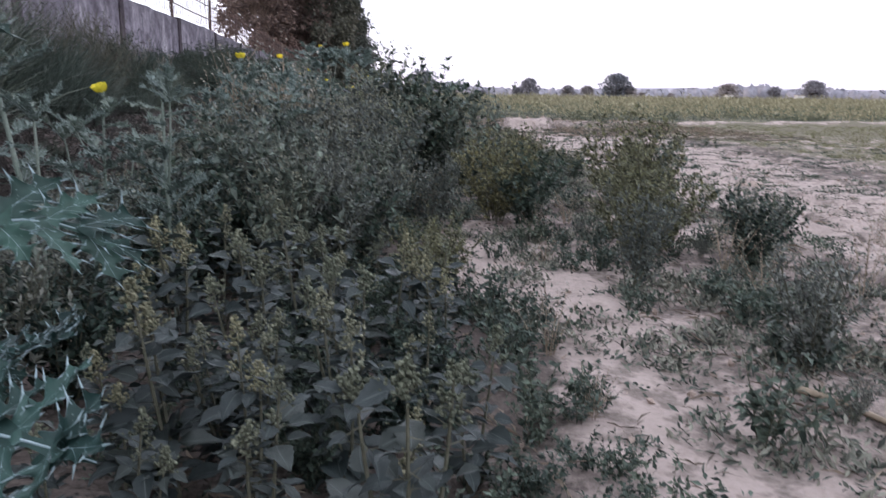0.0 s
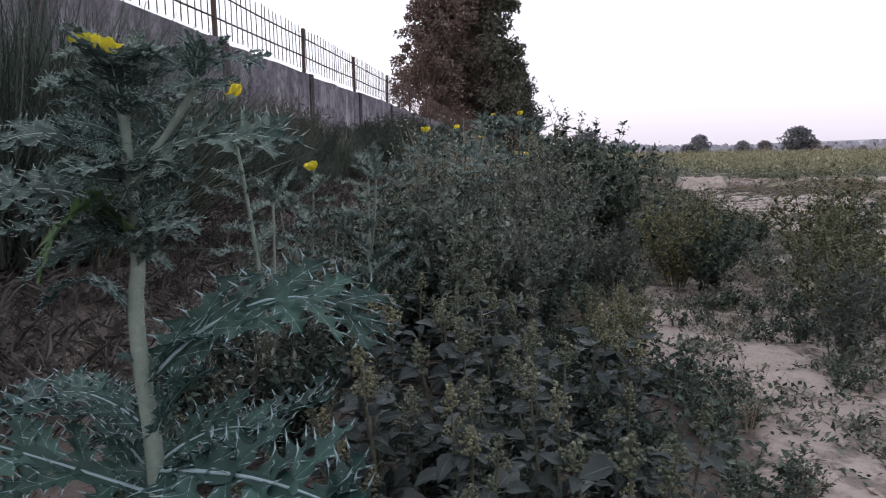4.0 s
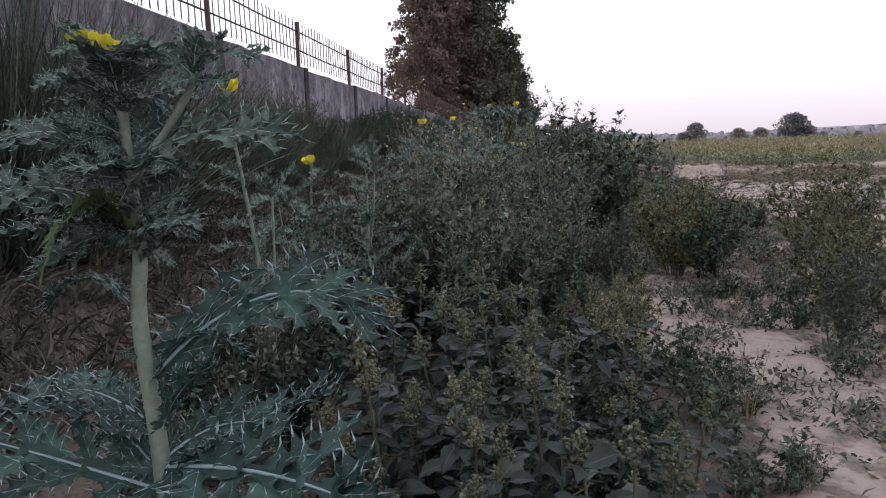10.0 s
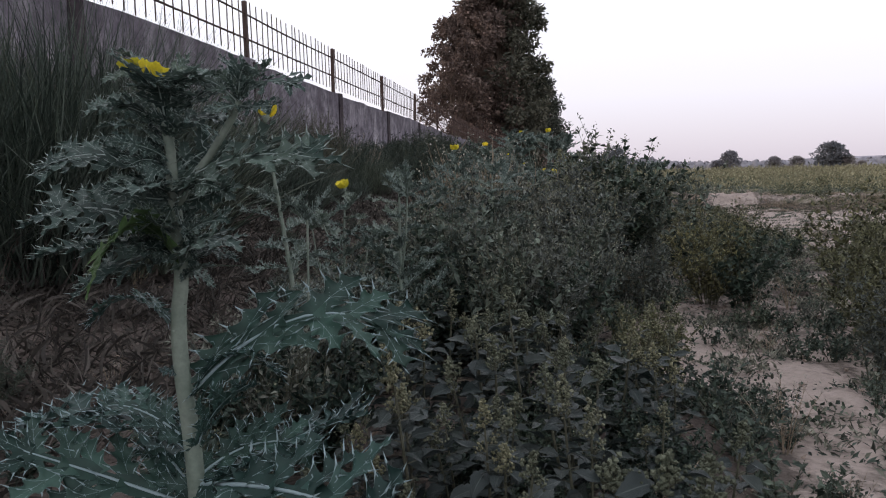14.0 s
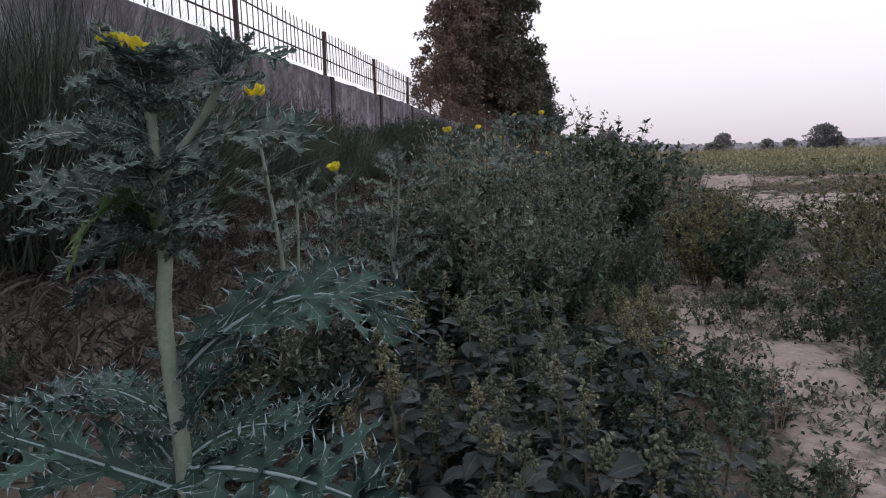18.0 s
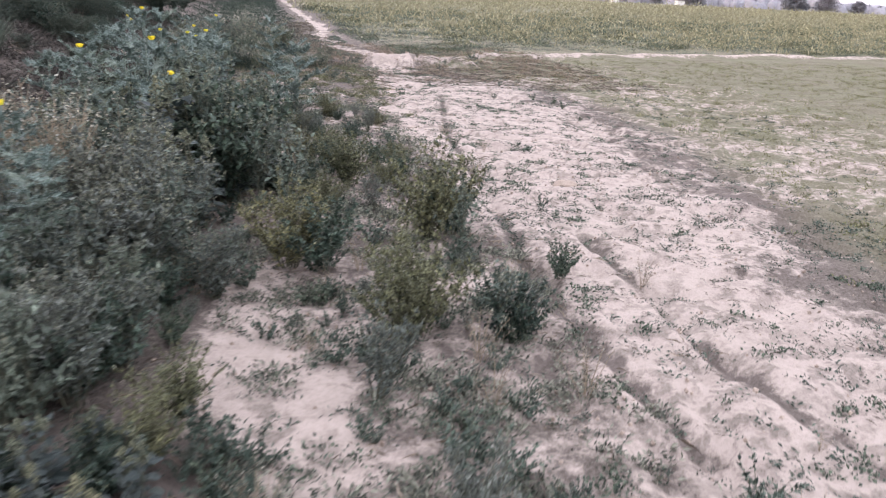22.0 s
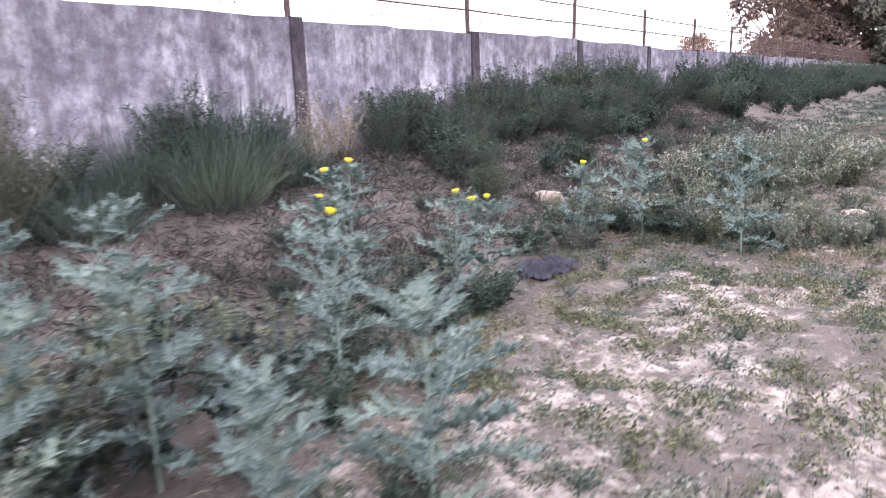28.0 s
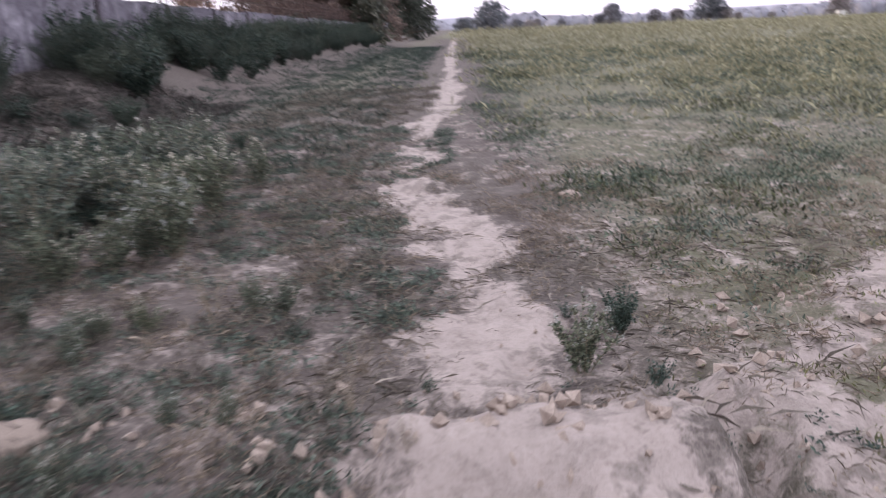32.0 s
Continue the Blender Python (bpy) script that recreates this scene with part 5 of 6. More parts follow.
for k in range(34):
    x, y = wr.uniform(0.55, 1.05), wr.uniform(-0.95, 0.5)
    if clear(x, y, 0.4):
        plant("low", x, y, wr.uniform(0.3, 0.6), rng=wr)

# small weeds on the sand and its rims
lr = random.Random(41)
count = 0
while count < 130:
    y = lr.uniform(-1.6, 18)
    x = lr.uniform(0.7, 4.6) if y < 8 else lr.uniform(0.2, 6.0)
    s = float(sandiness(np.array([x]), np.array([y]))[0])
    if lr.random() < s * 0.82:
        continue
    if not clear(x, y, 0.12):
        continue
    plant(lr.choice(("low", "low", "low", "twig")), x, y, lr.uniform(0.35, 1.0) * (0.6 if x > 2.6 else 1), rng=lr)
    count += 1


# grass clumps along the wall: from y, to y, height
gr = random.Random(51)
CLUMPS = [(-3.0, -1.4, 1.5), (-0.6, 1.0, 1.4), (6.2, 8.1, 1.55), (9.1, 10.5, 1.05), (10.6, 12.7, 1.3), (14.3, 16.9, 1.35), (17.2, 19.7, 1.5), (20.0, 22.4, 1.62), (22.6, 25.2, 1.65)]
for y0, y1, h in CLUMPS:
    n = round((y1 - y0) / 0.5)
    for k in range(n):
        u = (k + 0.5) / n
        y = y0 + (y1 - y0) * u
        dome = 0.6 + 0.45 * math.sin(math.pi * u)
        for off in (0.45, 1.05):
            plant("feather" if y0 > 14 or y0 > 9 and (k + (off > 0.8)) % 2 else "reed", float(wall_x(y)) + off + gr.uniform(-0.15, 0.2), y + gr.uniform(-0.15, 0.15), h * dome * gr.uniform(0.85, 1.1) * (1 if off < 0.8 else 0.72), rng=gr, sink=0.05)
    if y0 > 14:
        for k in range(3):
            plant("dark", float(wall_x(y0)) + gr.uniform(0.9, 1.9), gr.uniform(y0, y1), gr.uniform(0.7, 1.1), rng=gr, sink=0.03, label="dark green shrub growing on the bank")
for k in range(30):
    y = gr.uniform(14.5, 26)
    plant(gr.choice(("feather", "dark", "twig")), float(wall_x(y)) + gr.uniform(1.3, 2.9), y, gr.uniform(0.45, 0.85), rng=gr, sink=0.03, label="dark low weed bush on the brown bank")
y = 26.5
while y < 84:
    y += gr.uniform(0.6, 1.0) * (1 if y < 40 else 1.7)
    if y < 27.4 or 30.4 < y < 32.6:
        continue
    x = float(wall_x(y)) + gr.uniform(0.5, 1.0)
    plant("feather", x, y, 1.5 * gr.choice((0.7, 0.9, 1.0, 1.15)), rng=gr, sink=0.05)
    plant("feather", x + gr.uniform(0.6, 1.1), y + gr.uniform(-0.3, 0.3), gr.uniform(0.75, 1.2), rng=gr, sink=0.05, label="low dark feathery shrub on the bank")
    plant("dark", x + gr.uniform(-0.2, 0.7), y + gr.uniform(-0.5, 0.5), gr.uniform(1.0, 1.65), rng=gr, sink=0.03, label="dark green shrub growing against the boundary wall")
    plant("dark", x + gr.uniform(0.3, 1.5), y + gr.uniform(-0.5, 0.5), gr.uniform(0.8, 1.4), rng=gr, sink=0.03, label="dark green shrub growing on the bank")
for k in range(26):
    y = gr.choice((gr.uniform(3.5, 6.3), gr.uniform(12.8, 14.3), gr.uniform(8.1, 9.1), gr.uniform(1.0, 2.2)))
    plant("twig", float(wall_x(y)) + gr.uniform(0.2, 1.0), y, gr.uniform(1.3, 2.4), rng=gr, label="tall dried brown weed stalks at the wall's foot")
for x, y, s in ((-3.75, 2.6, 1.95), (-3.6, 3.1, 1.8), (-3.9, 3.6, 1.9), (-3.5, 2.0, 1.7)):
    plant("reed", x, y, s, rng=gr, sink=0.05, label="tall dark reed grass clump in front of the wall")
for k in range(30):
    y = gr.uniform(2.2, 9.2)
    plant("tangle", float(wall_x(y)) + gr.uniform(0.35, 1.1), y, gr.uniform(0.9, 1.7), rng=gr, sink=0.03)
for x, y, h in ((-3.5, 2.3, 2.0), (-3.35, 2.8, 1.9), (-3.6, 3.3, 2.1), (-3.15, 2.5, 1.6), (-3.8, 3.0, 2.2), (-3.3, 2.05, 1.7)):
    plant("reed", x, y, h, rng=gr, sink=0.05, label="tall dark reed grass clump in front of the wall")
for k in range(70):
    y = gr.uniform(-1.5, 14)
    x = gr.uniform(float(wall_x(y)) + 0.8, -1.0)
    kind = gr.choice(("twig", "feather", "twig", "low"))
    plant(kind, x, y, gr.uniform(0.25, 0.5) * (1.6 if kind != "feather" else 0.8), rng=gr, sink=0.02, label="scrubby dark weed on the brown bank")
# added bushes that deepen the shade in gaps between the near weeds
for k in range(16):
    plant("dark", gr.uniform(-0.15, 0.6), gr.uniform(-0.75, 0.6), gr.uniform(0.24, 0.34), rng=gr, label="low dark leafy undergrowth added to darken gaps between taller weeds")
for y in (13.3, 13.7, 14.1):
    plant("twig", float(wall_x(y)) + 0.5, y, 1.5, rng=gr)


# ---- what nobody could count: ground cover, straw, field ----
def off_mound(x, y):
    """Nothing grows on the bare sand heap across the footpath."""
    return 1 - np.exp(-((x - 4.0) / 0.66) ** 8 - ((y - 15.5) / 0.55) ** 6)


def tufts(seed, region, n, keep, length, width, per, material, name, label, category, lift=1.0, far=False, shape=(LEAF_V, LEAF_F), spread=None):
    rng = np.random.default_rng(seed)
    x0, x1, y0, y1 = region
    if far:
        u = rng.uniform(0, 1, n)
        y = y0 * (y1 / y0) ** u
        x = x0 + (x1 - x0) * rng.uniform(0, 1, n)
        x = 3 + (x - 3) * np.clip(y / 25.0, 0.5, 8)
    else:
        x, y = rng.uniform(x0, x1, n), rng.uniform(y0, y1, n)
    k = rng.uniform(0, 1, n) < keep(x, y) * off_mound(x, y)
    x, y = x[k], y[k]
    grow = np.clip(y / 22, 1, 9) ** 0.75 if far else np.ones(len(x))
    z = land(x, y)
    c = np.repeat(np.stack([x, y, z], 1), per, 0)
    s = np.repeat(rng.uniform(0.6, 1.3, len(x)) * grow, per)
    m = len(c)
    way = unit(np.stack([rng.normal(size=m), rng.normal(size=m), lift * rng.uniform(0.4, 1.6, m)], 1))
    pos = c + way * (rng.uniform(0, 0.6, m) * length * s)[:, None] * [1, 1, 0.8] + rng.normal(size=(m, 3)) * ((length * 0.35 if spread is None else spread) * s)[:, None] * [1, 1, 0.25 if spread else 0]
    g = Geo()
    g.strew(*shape, pos, way, unit(rng.normal(size=(m, 3)) * 0.6 + [0, 0, 1]), length * s * rng.uniform(0.6, 1.2, m), width * s)
    ob = part(name, g, material)
    tagged(ob, label, category, kind="stuff")
    return ob


def cover(x, y):
    belt = smooth(-0.3, 0.4, np.minimum(x - np.interp(y, BELT_Y, BELT_L), np.interp(y, BELT_Y, BELT_R) - x))
    c = np.maximum(0.75 * belt, 0.4 * smooth(1.8, 0.8, np.abs(x - 2)))
    c = np.maximum(c, 0.55 * smooth(0.2, 1.0, x - np.interp(y, SAND_Y, SAND_R)))
    return c * (1 - 0.9 * sandiness(x, y)) * smooth(0.25, 0.6, vnoise(x, y, 0.5, 31)) + 0.03


tufts(1, (-1.6, 9, -1.6, 17), 9000, cover, 0.028, 0.009, 22, LOWWEED, "ground_weeds", "low green weeds and seedlings covering sandy soil", "ground cover", 0.7, shape=(CHIP_V, CHIP_F), spread=0.03)
tufts(2, (-4.5, 3.4, -2, 24), 8000, lambda x, y: (1 - sandiness(x, y)) * (0.25 + 0.6 * vnoise(x, y, 0.7, 33)) * (0.25 + 0.75 * smooth(-1.2, 0.2, x)), 0.1, 0.003, 8, DRYGRASS, "straw_litter", "scattered dry straw and twigs on the ground", "litter", 0.12)
tufts(20, (-4.4, 0.6, -2, 14), 11000, lambda x, y: 0.15 + 0.7 * smooth(0.3, 0.65, vnoise(x, y, 0.5, 48)), 0.02, 0.009, 12, LEAFLITTER, "leaf_litter", "dark dead leaves and crumbs littering the bank", "litter", 0.12, shape=(CHIP_V, CHIP_F), spread=0.05)
tufts(3, (-4.4, -1.1, -2, 30), 13000, lambda x, y: 0.25 + 0.6 * vnoise(x, y, 0.8, 34), 0.16, 0.0028, 12, BROWNGRASS, "bank_dry_grass", "dry brown grass on the bank below the wall", "grass", 0.8)
tufts(4, (-0.5, 3.2, 14.5, 34), 7000, lambda x, y: (1 - sandiness(x, y)) * (0.1 + 0.9 * smooth(0.42, 0.58, vnoise(x, y, 0.3, 35))), 0.09, 0.005, 14, DRYGRASS, "path_side_dry_weeds", "dry brownish weeds beside the footpath", "ground cover", 0.9)

tufts(11, (0.8, 6.4, -2, 16), 15000, lambda x, y: 0.12 + 0.55 * smooth(0.45, 0.75, vnoise(x, y, 0.5, 36)), 0.026, 0.009, 16, LOWWEED, "sand_tufts", "tiny dark tufts and seedlings dotted over the sand", "ground cover", 0.3, shape=(CHIP_V, CHIP_F), spread=0.026)
tufts(17, (3.0, 9.0, 11.5, 19), 5000, lambda x, y: (1 - sandiness(x, y)) * (0.3 + 0.6 * vnoise(x, y, 0.6, 45)), 0.13, 0.0026, 9, DRYGRASS, "dead_stalks", "long dead stalks strewn beside the earth bund", "litter", 0.1)
tufts(18, (0.2, 3.2, 8.3, 15), 5200, lambda x, y: (1 - 0.55 * sandiness(x, y)) * (0.05 + 0.9 * smooth(0.46, 0.6, vnoise(x, y, 0.24, 46))) * (0.4 + 0.6 * smooth(0.3, 0.6, vnoise(x, y, 0.8, 56))), 0.035, 0.012, 30, OLIVE, "weed_mat", "low olive-green weed mat with bare sandy gaps", "ground cover", 0.7, shape=(CHIP_V, CHIP_F), spread=0.045)
tufts(19, (0.8, 2.8, -1.6, 9.5), 5200, lambda x, y: (1 - 0.6 * sandiness(x, y)) * smooth(0.45, 0.6, vnoise(x, y, 0.25, 47)), 0.035, 0.012, 30, GREYLEAF, "weed_mat", "low olive-green weeds on the sandy verge", "ground cover", 0.7, shape=(CHIP_V, CHIP_F), spread=0.04)
tufts(22, (0.9, 5.8, -1.8, 16), 9000, lambda x, y: smooth(0.6, 0.7, vnoise(x, y, 0.17, 57)) * (1 - 0.3 * sandiness(x, y)) * (0.25 + 0.75 * smooth(0.35, 0.55, vnoise(x, y, 0.9, 58))) * (1 - 0.6 * smooth(4.3, 5.0, x)), 0.02, 0.013, 36, LOWWEED, "dark_tufts", "dark rounded weed tufts on trampled sandy soil", "ground cover", 0.8, shape=(CHIP_V, CHIP_F), spread=0.032)
tufts(12, (0.3, 6.5, -2, 24), 6000, lambda x, y: 0.2 + 0.6 * smooth(0.4, 0.7, vnoise(x, y, 0.7, 37)), 0.05, 0.0028, 5, DRYGRASS, "fine_straw", "fine straw and dead stalks strewn over sand", "litter", 0.08)
tufts(13, (-0.8, 3.6, 12.5, 26), 8000, lambda x, y: (1 - sandiness(x, y)) * (0.06 + 0.94 * smooth(0.48, 0.62, vnoise(x, y, 0.38, 53))), 0.04, 0.012, 34, MIDLEAF, "path_side_weeds", "low green weeds beside the footpath", "ground cover", 0.6, shape=(CHIP_V, CHIP_F), spread=0.035)
tufts(14, (-4.6, -0.8, -2, 24), 3500, lambda x, y: 0.15 + 0.6 * smooth(0.4, 0.7, vnoise(x, y, 1.0, 38)), 0.045, 0.011, 12, BROWNGRASS, "bank_weeds", "brownish low weeds on the bank", "ground cover", 0.6)


def fieldness(x, y):
    d, s = line_dist(x, y, FOOTPATH)
    edge = smooth(-1.0, 3.0, y - np.interp(x, [1.4, 4.6, 6.8, 11.5, 40, 200], [16, 16.5, 18.6, 20.6, 25.6, 40]))
    return edge * smooth(0.5, 1.6, d) * smooth(-0.5, 1.5, x - 2.4) * (0.25 + 0.75 * smooth(0.35, 0.65, vnoise(x, y, 1.2, 41)))


tufts(15, (2.5, 30, 15.8, 60), 5200, lambda x, y: fieldness(x, y) * smooth(0.4, 0.6, vnoise(x, y, 0.9, 49)), 0.055, 0.016, 110, LOWWEED, "field_clumps", "dull green weed clumps over the near field", "field", 1.3, True, (LEAF_V, LEAF_F), 0.15)
tufts(21, (2.5, 30, 16.5, 70), 2600, lambda x, y: fieldness(x, y) * smooth(0.45, 0.6, vnoise(x, y, 1.4, 54)), 0.07, 0.02, 110, OLIVE, "field_bushes", "yellowish green weed tufts over the near field", "field", 1.3, True, (LEAF_V, LEAF_F), 0.19)
tufts(16, (-0.8, 8.5, 12.5, 22), 7000, lambda x, y: (1 - sandiness(x, y)) * (0.08 + 0.85 * smooth(0.45, 0.6, vnoise(x, y, 0.34, 39))), 0.06, 0.005, 26, DRYGRASS, "brown_ground_weeds", "dried brownish weed mats beside the footpath", "ground cover", 0.7, spread=0.06)
tufts(5, (2.5, 34, 15.5, 60), 11000, lambda x, y: np.clip(fieldness(x, y) * 1.6, 0, 1), 0.045, 0.014, 30, MIDLEAF, "field_weeds", "patchy green weeds over the field", "field", 0.9, True, (CHIP_V, CHIP_F), 0.11)
tufts(6, (2, 60, 19, 260), 16000, lambda x, y: fieldness(x, y) * smooth(19, 36, y + 0.55 * x - 4), 0.16, 0.045, 18, CROP, "field_crop", "yellowish green crop over a wide field", "field", 0.7, True, (CHIP_V, CHIP_F), 0.3)
tufts(7, (-3.0, 2.4, 22, 80), 5000, lambda x, y: 0.75 * smooth(0.5, 1.4, line_dist(x, y, FOOTPATH)[0]), 0.08, 0.02, 18, LOWWEED, "verge_weeds", "green weeds between footpath and bank", "ground cover", 0.9, shape=(CHIP_V, CHIP_F), spread=0.1)
tufts(8, (4.6, 22, -3, 19), 13000, lambda x, y: smooth(0.1, 1.3, x - np.interp(y, SAND_Y, SAND_R)) * (0.3 + 0.6 * vnoise(x, y, 1.0, 43)), 0.035, 0.01, 18, SIDEGRASS, "side_grass", "short grey-green grass beside the sandy strip", "grass", 0.8, shape=(CHIP_V, CHIP_F), spread=0.05)


def clods(seed, region, n, keep, size, name, label):
    rng = np.random.default_rng(seed)
    x, y = rng.uniform(region[0], region[1], n), rng.uniform(region[2], region[3], n)
    k = rng.uniform(0, 1, n) < keep(x, y)
    x, y = x[k], y[k]
    m = len(x)
    g = Geo()
    g.strew(BUD_V, BUD_F, np.stack([x, y, land(x, y)], 1), unit(rng.normal(size=(m, 3)) + [0, 0, 0.2]), unit(rng.normal(size=(m, 3))), size * rng.uniform(0.4, 1.6, m), size * rng.uniform(0.6, 1.6, m))
    tagged(part(name, g, CLOD), label, "clods", kind="stuff")


clods(9, (0.5, 6, -1.5, 18), 5000, lambda x, y: 0.25 + 0.5 * vnoise(x, y, 0.6, 51), 0.022, "soil_crumbs", "small crumbs of dry sandy soil")
clods(10, (1.0, 6, 14.8, 17.5), 900, lambda x, y: np.exp(-(line_dist(x, y, BUND)[0] / 0.4) ** 2), 0.06, "bund_clods", "pale dry clods on the low earth bund")


def lump(name, x, y, sx, sy, sz, material, label, category, seed, turn=0):
    bm = bmesh.new()
    bmesh.ops.create_icosphere(bm, subdivisions=3, radius=1)
    for v in bm.verts:
        k = 1 + 0.35 * noise.noise(v.co * 1.7 + Vector((seed, 0, 0))) + 0.12 * noise.noise(v.co * 5 + Vector((seed, 3, 0)))
        v.co *= k
    me = bpy.data.meshes.new(name)
    bm.to_mesh(me)
    bm.free()
    me.materials.append(material)
    for p in me.polygons:
        p.use_smooth = True
    o = tagged(new(name, me), label, category)
    o.matrix_basis = pose(x, y, gz(x, y) + sz * 0.35, 0, 0, turn) @ Matrix.Diagonal((sx, sy, sz, 1))
    return o


lump("soil_clod", 4.73, 20.1, 0.11, 0.08, 0.05, CLOD, "pale dry clod of earth beside the footpath", "clod", 1)
lump("soil_clod", -1.86, 15.5, 0.24, 0.17, 0.12, CLOD, "pale block of dry earth at the bank's foot", "clod", 2, 20)
lump("soil_clod", 1.9, 15.9, 0.16, 0.12, 0.06, CLOD, "pale dry clod of earth among weeds", "clod", 3)
lump("soil_clod", 3.9, 4.4, 0.12, 0.1, 0.04, CLOD, "flat clod of earth on the sand", "clod", 5)


def crumpled_sheet(x, y):
    g = Geo()
    n = 34
    u = np.linspace(-1, 1, n)
    U, V = np.meshgrid(u, u, indexing="ij")
    X, Y = x + 0.27 * U + 0.05 * vnoise(U, V, 0.4, 62), y + 0.34 * V
    Z = land(X, Y) + 0.01 + (0.12 * vnoise(U, V, 0.35, 61) + 0.16 * np.abs(vnoise(U, V, 0.17, 63) - 0.5)) * (1.15 - 0.7 * np.hypot(U, V))
    i, j = np.meshgrid(np.arange(n - 1), np.arange(n - 1), indexing="ij")
    q = np.stack([i * n + j, (i + 1) * n + j, (i + 1) * n + j + 1, i * n + j + 1], -1).reshape(-1, 4)
    k = np.hypot(U, V).ravel()[q].mean(1) < 1.05 + 0.15 * np.sin(np.arange(len(q)))
    g.add(np.stack([X, Y, Z], -1).reshape(-1, 3), None, q[k])
    tagged(part("plastic_sheet", g, PLASTIC, smooth=True), "crumpled dark purple plastic sheet lying among weeds", "plastic sheet")


crumpled_sheet(-0.12, 12.25)


def stick(a, b, r, label):
    a, b = (np.array([p[0], p[1], gz(*p) + r]) for p in (a, b))
    g = Geo()
    pts = curve(a, (a + b) / 2 + [0.02, 0.02, 0.01], b, 6)
    g.tube(pts, np.linspace(r, r * 0.6, 6), 6)
    tagged(part("stick", g, DRYSTEM, smooth=True), label, "stick")


stick((1.62, -0.25), (1.8, -0.52), 0.012, "pale dry stick lying on weedy sand")
stick((2.35, 14.8), (2.6, 14.45), 0.01, "dry forked twig lying on litter")
stick((3.15, 10.9), (3.45, 11.1), 0.012, "dry twig lying beside a rut")


# ---- trees ----
def tree(name, x, y, h, r, material, label, seed, leaf=0.45, leaves=9000, limbs=9, crown_low=0.1, second=None, trunk=0.3, squash=1.0, group=""):
    rng = np.random.default_rng(seed)
    root = tagged(new(name), label, "tree", group)
    root.location = (x, y, 0)
    g = Geo()
    g.tube([[0, 0, -0.3], [0.1, 0, h * 0.15], [0, 0.1, h * 0.4], [0.1, 0, h * 0.75]], [trunk * 1.3, trunk, trunk * 0.7, trunk * 0.25], 8)
    centres, spreads = [], []
    for k in range(limbs * 16):
        az = rng.uniform(0, 2 * np.pi)
        zz = h * (crown_low + (1 - crown_low) * rng.uniform(0, 1) ** 0.85)
        rel = (zz / h - crown_low) / (1 - crown_low)
        lobe = 0.86 + 0.14 * math.sin(az * 3 + rel * 9 + seed) + 0.1 * math.sin(rel * 17 + az * 2)
        rr = r * lobe * (0.85 + 0.15 * math.sin(math.pi * min(1, rel + 0.1))) * rng.uniform(0.02, 1) ** 0.4 * (1 - 0.6 * rel ** 4)
        c = np.array([rr * math.cos(az), rr * math.sin(az) * squash, zz])
        centres.append(c)
        spreads.append(r * rng.uniform(0.1, 0.22))
        if k < limbs * 3:
            st = np.array([0, 0, zz * 0.55])
            g.tube(curve(st, [c[0] * 0.5, c[1] * 0.5, zz * 0.75], c, 5), np.linspace(trunk * 0.35, 0.03, 5), 5)
    part("trunk", g, BARK, root, smooth=True)
    centres, spreads = np.array(centres), np.array(spreads)
    # a second colour paints low sunlight onto the crown's left side
    for m, sel, nm in ((material, centres[:, 0] > -1e9, "crown"),) if second is None else ((material, centres[:, 0] > r * 0.1, "crown"), (second, centres[:, 0] <= r * 0.1 + 1.5, "dry_crown")):
        cs = centres[sel]
        n = int(leaves * len(cs) / len(centres))
        which = rng.integers(0, len(cs), n)
        c = cs[which]
        d = unit(rng.normal(size=(n, 3)))
        pos = c + d * (spreads[sel][which] * rng.uniform(0.1, 1, n) ** 0.5)[:, None] * [1, 1, 0.75]
        q = Geo()
        q.strew(CHIP_V, CHIP_F, pos, unit(d + rng.normal(size=(n, 3)) * 0.8 + [0, 0, -0.3]), unit(rng.normal(size=(n, 3)) + [0, 0, 0.6]), leaf * rng.uniform(0.5, 1.3, n), leaf * 0.6 * rng.uniform(0.5, 1.3, n))
        part(nm, q, m, root)
    return root


tree("large_tree", -8.3, 82, 23, 6.9, TREELEAF, "large dark tree at the wall's end, left side coloured with reddish sunset glow", 1, 0.5, 60000, 22, 0.02, REDLEAF, 0.5)
tree("large_tree", -5.6, 125, 17, 5.6, TREELEAF, "dark bushy tree beside the track beyond the wall", 2, 0.5, 15000, 14, 0.02, None, 0.4)
tree("large_tree", -6.2, 165, 17, 5.9, TREELEAF, "dark bushy tree beside the track beyond the wall", 3, 0.6, 10000, 12, 0.02, None, 0.4)
tree("brown_tree", -12.2, 74, 17, 3.9, REDLEAF, "tall rusty brown half-bare tree behind the wall", 4, 0.42, 10000, 12, 0.03, None, 0.25)
tree("shrub_tree", -9.3, 78, 6.5, 3.5, REDLEAF, "rusty brown shrub behind the end of the wall", 5, 0.32, 5000, 9, 0.0, None, 0.15)
tree("shrub_tree", -5.0, 92, 6, 3.2, REDLEAF, "rusty brown shrub at the end of the wall", 6, 0.32, 4000, 9, 0.0, None, 0.15)
tree("shrub_tree", -34, 120, 8, 4, REDLEAF, "brown tree behind the boundary wall", 7, 0.5, 3000, 8, 0.1, None, 0.2)
tree("shrub_tree", -26, 128, 7, 3, REDLEAF, "brown tree behind the boundary wall", 8, 0.5, 2500, 8, 0.1, None, 0.2)

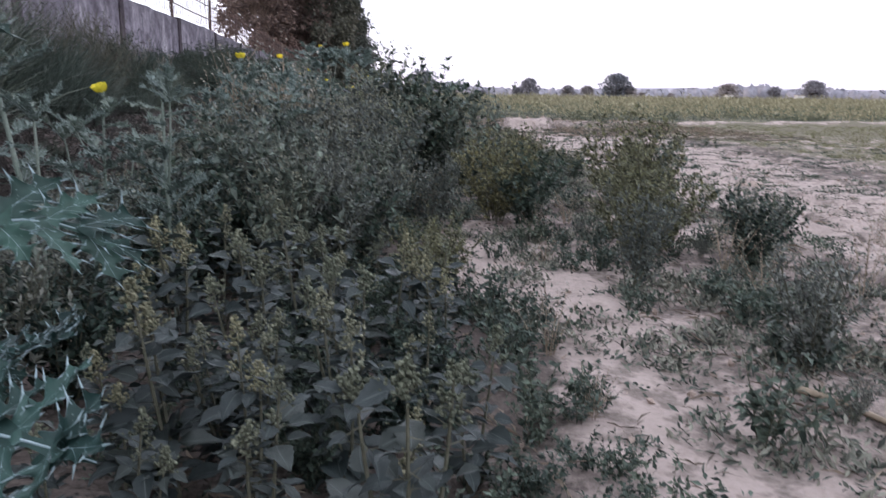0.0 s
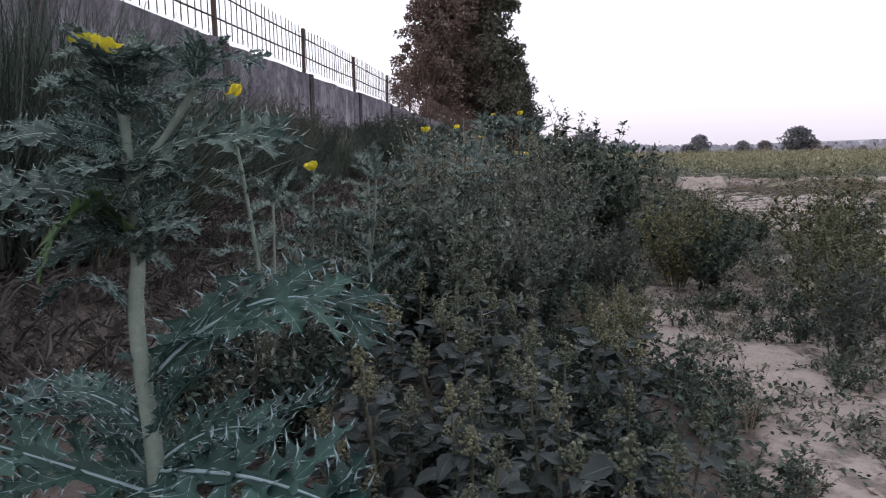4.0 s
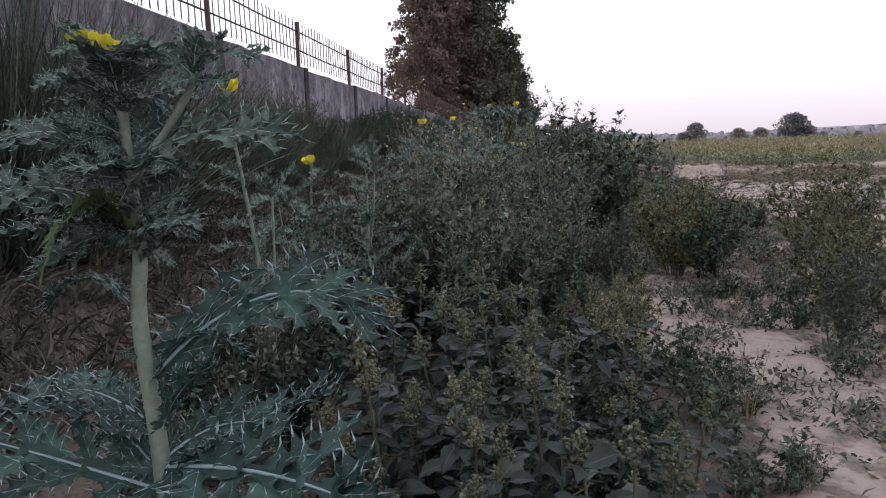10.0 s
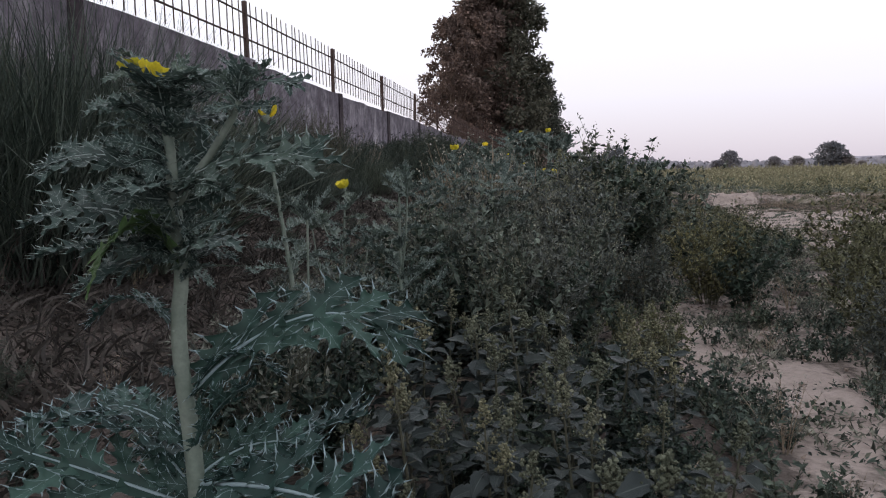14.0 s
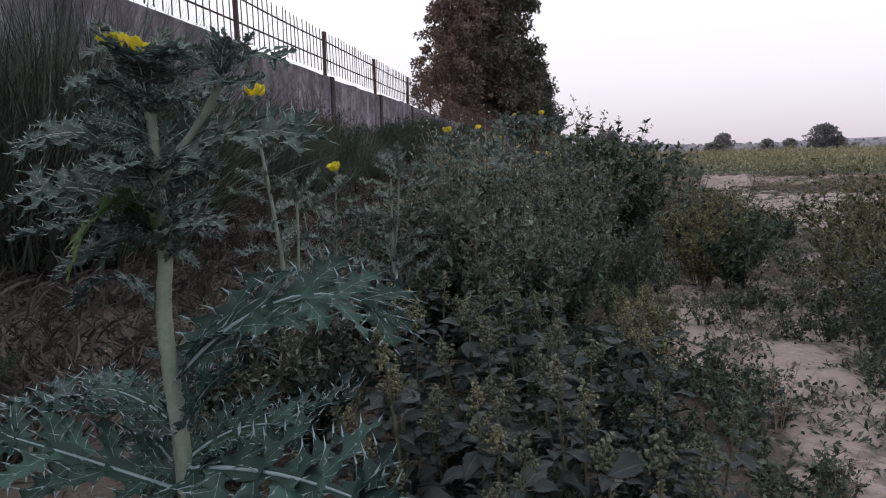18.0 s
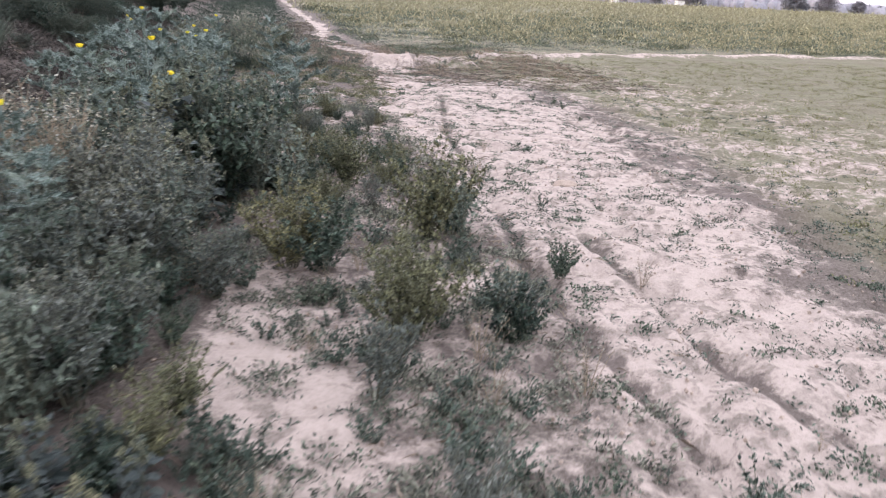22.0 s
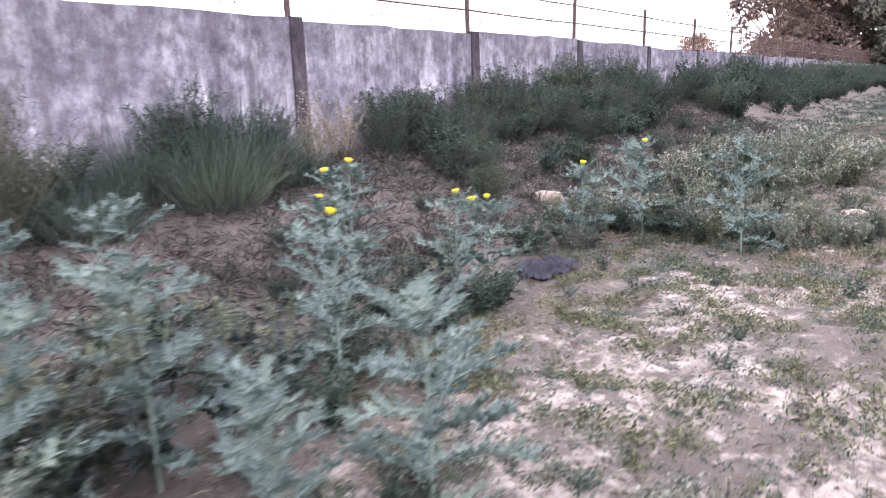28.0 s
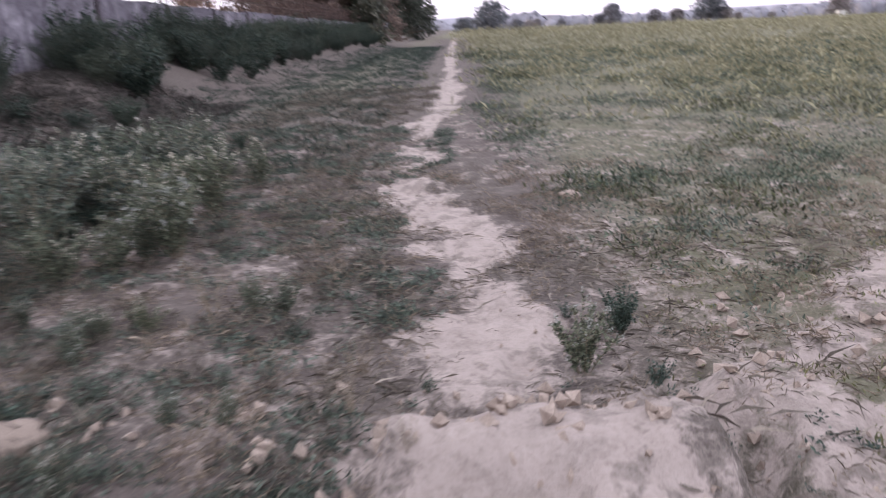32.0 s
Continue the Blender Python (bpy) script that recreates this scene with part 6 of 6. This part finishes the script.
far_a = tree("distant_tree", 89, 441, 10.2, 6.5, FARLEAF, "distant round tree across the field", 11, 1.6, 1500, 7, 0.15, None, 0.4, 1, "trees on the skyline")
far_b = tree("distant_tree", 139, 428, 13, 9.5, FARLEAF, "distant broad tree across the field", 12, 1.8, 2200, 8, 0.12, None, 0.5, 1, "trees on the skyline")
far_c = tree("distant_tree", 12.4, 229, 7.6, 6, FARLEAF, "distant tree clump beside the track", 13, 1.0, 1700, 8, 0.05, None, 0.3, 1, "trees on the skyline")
tr = random.Random(61)
SKYLINE = [(far_a, 112, 436, 0.85), (far_a, 124, 436, 0.9), (far_a, 147, 425, 0.8), (far_a, 82, 442, 0.7), (far_b, 205, 420, 0.9), (far_a, 230, 415, 0.9), (far_b, 248, 405, 1.0), (far_b, 300, 380, 1.0),
           (far_b, 315, 372, 0.9), (far_a, 330, 365, 0.9), (far_b, 350, 350, 1.1), (far_a, 366, 340, 0.8), (far_b, 390, 330, 0.9), (far_c, 5.0, 250, 0.8), (far_c, 22, 260, 0.6), (far_c, 30, 300, 0.6),
           (far_a, 50, 470, 0.6), (far_a, 66, 480, 0.55), (far_a, 100, 500, 0.5), (far_a, 170, 470, 0.55), (far_a, 190, 470, 0.5), (far_a, 270, 430, 0.6), (far_b, -14, 300, 0.9), (far_b, 430, 300, 1.0), (far_b, 470, 260, 1.0)]
for ob, x, y, s in SKYLINE:
    o = copy_thing(ob, pose(x, y, 0, 0, 0, tr.uniform(0, 360)))
    o.scale = (s * 0.85, s * 0.85, s * tr.uniform(0.65, 0.85))


def hedge_row():
    """The unbroken far line of trees and bushes."""
    rng = np.random.default_rng(71)
    g = Geo()
    th, ph = np.meshgrid(np.linspace(0, 2 * np.pi, 9), np.linspace(0, np.pi / 2, 5), indexing="ij")
    i, j = np.meshgrid(np.arange(8), np.arange(4), indexing="ij")
    q = np.stack([i * 5 + j, (i + 1) * 5 + j, (i + 1) * 5 + j + 1, i * 5 + j + 1], -1).reshape(-1, 4)
    for k in range(900):
        x = rng.uniform(-80, 760)
        y = 640 - 0.18 * x + rng.normal() * 14
        r, h = rng.uniform(3, 8), rng.uniform(2.5, 6) + 6 * float(vnoise(x, 0, 30, 72)) ** 2
        k2 = 1 + rng.uniform(-0.25, 0.25, th.shape)
        g.add(np.stack([x + r * np.cos(th) * np.cos(ph) * k2, y + r * np.sin(th) * np.cos(ph), h * np.sin(ph) * k2], -1).reshape(-1, 3), None, q)
    tagged(part("far_tree_line", g, FARBUSH, smooth=True), "line of far trees along the horizon in haze-tinted colours", "trees", kind="stuff")


def hills():
    g = Geo()
    n = 220
    a = np.linspace(-0.9, 1.5, n)
    xb, yb = 1700 * np.sin(a), 1700 * np.cos(a)
    top = 6 + 15 * vnoise(a * 40, a * 0, 7, 81) + 4 * vnoise(a * 40, a * 0, 2, 82)
    v = np.concatenate([np.stack([xb, yb, np.full(n, -5.0)], 1), np.stack([xb * 1.02, yb * 1.02, top], 1)])
    g.add(v, None, [[i, i + 1, n + i + 1, n + i] for i in range(n - 1)])
    tagged(part("backdrop_hills", g, HILL), "low hills on the horizon with haze put into their colour", "hills", kind="structure")


hedge_row()
hills()


def hut(x, y):
    root = tagged(new("field_hut"), "small whitewashed hut far across the field", "hut")
    root.location = (x, y, 0)
    part("body", box_geo(-2, 2, -1.5, 1.5, 0, 2.6), WHITEWASH, root)
    part("roof", box_geo(-2.3, 2.3, -1.8, 1.8, 2.6, 2.8), BARK, root)


hut(208, 350)
hut(186, 380)
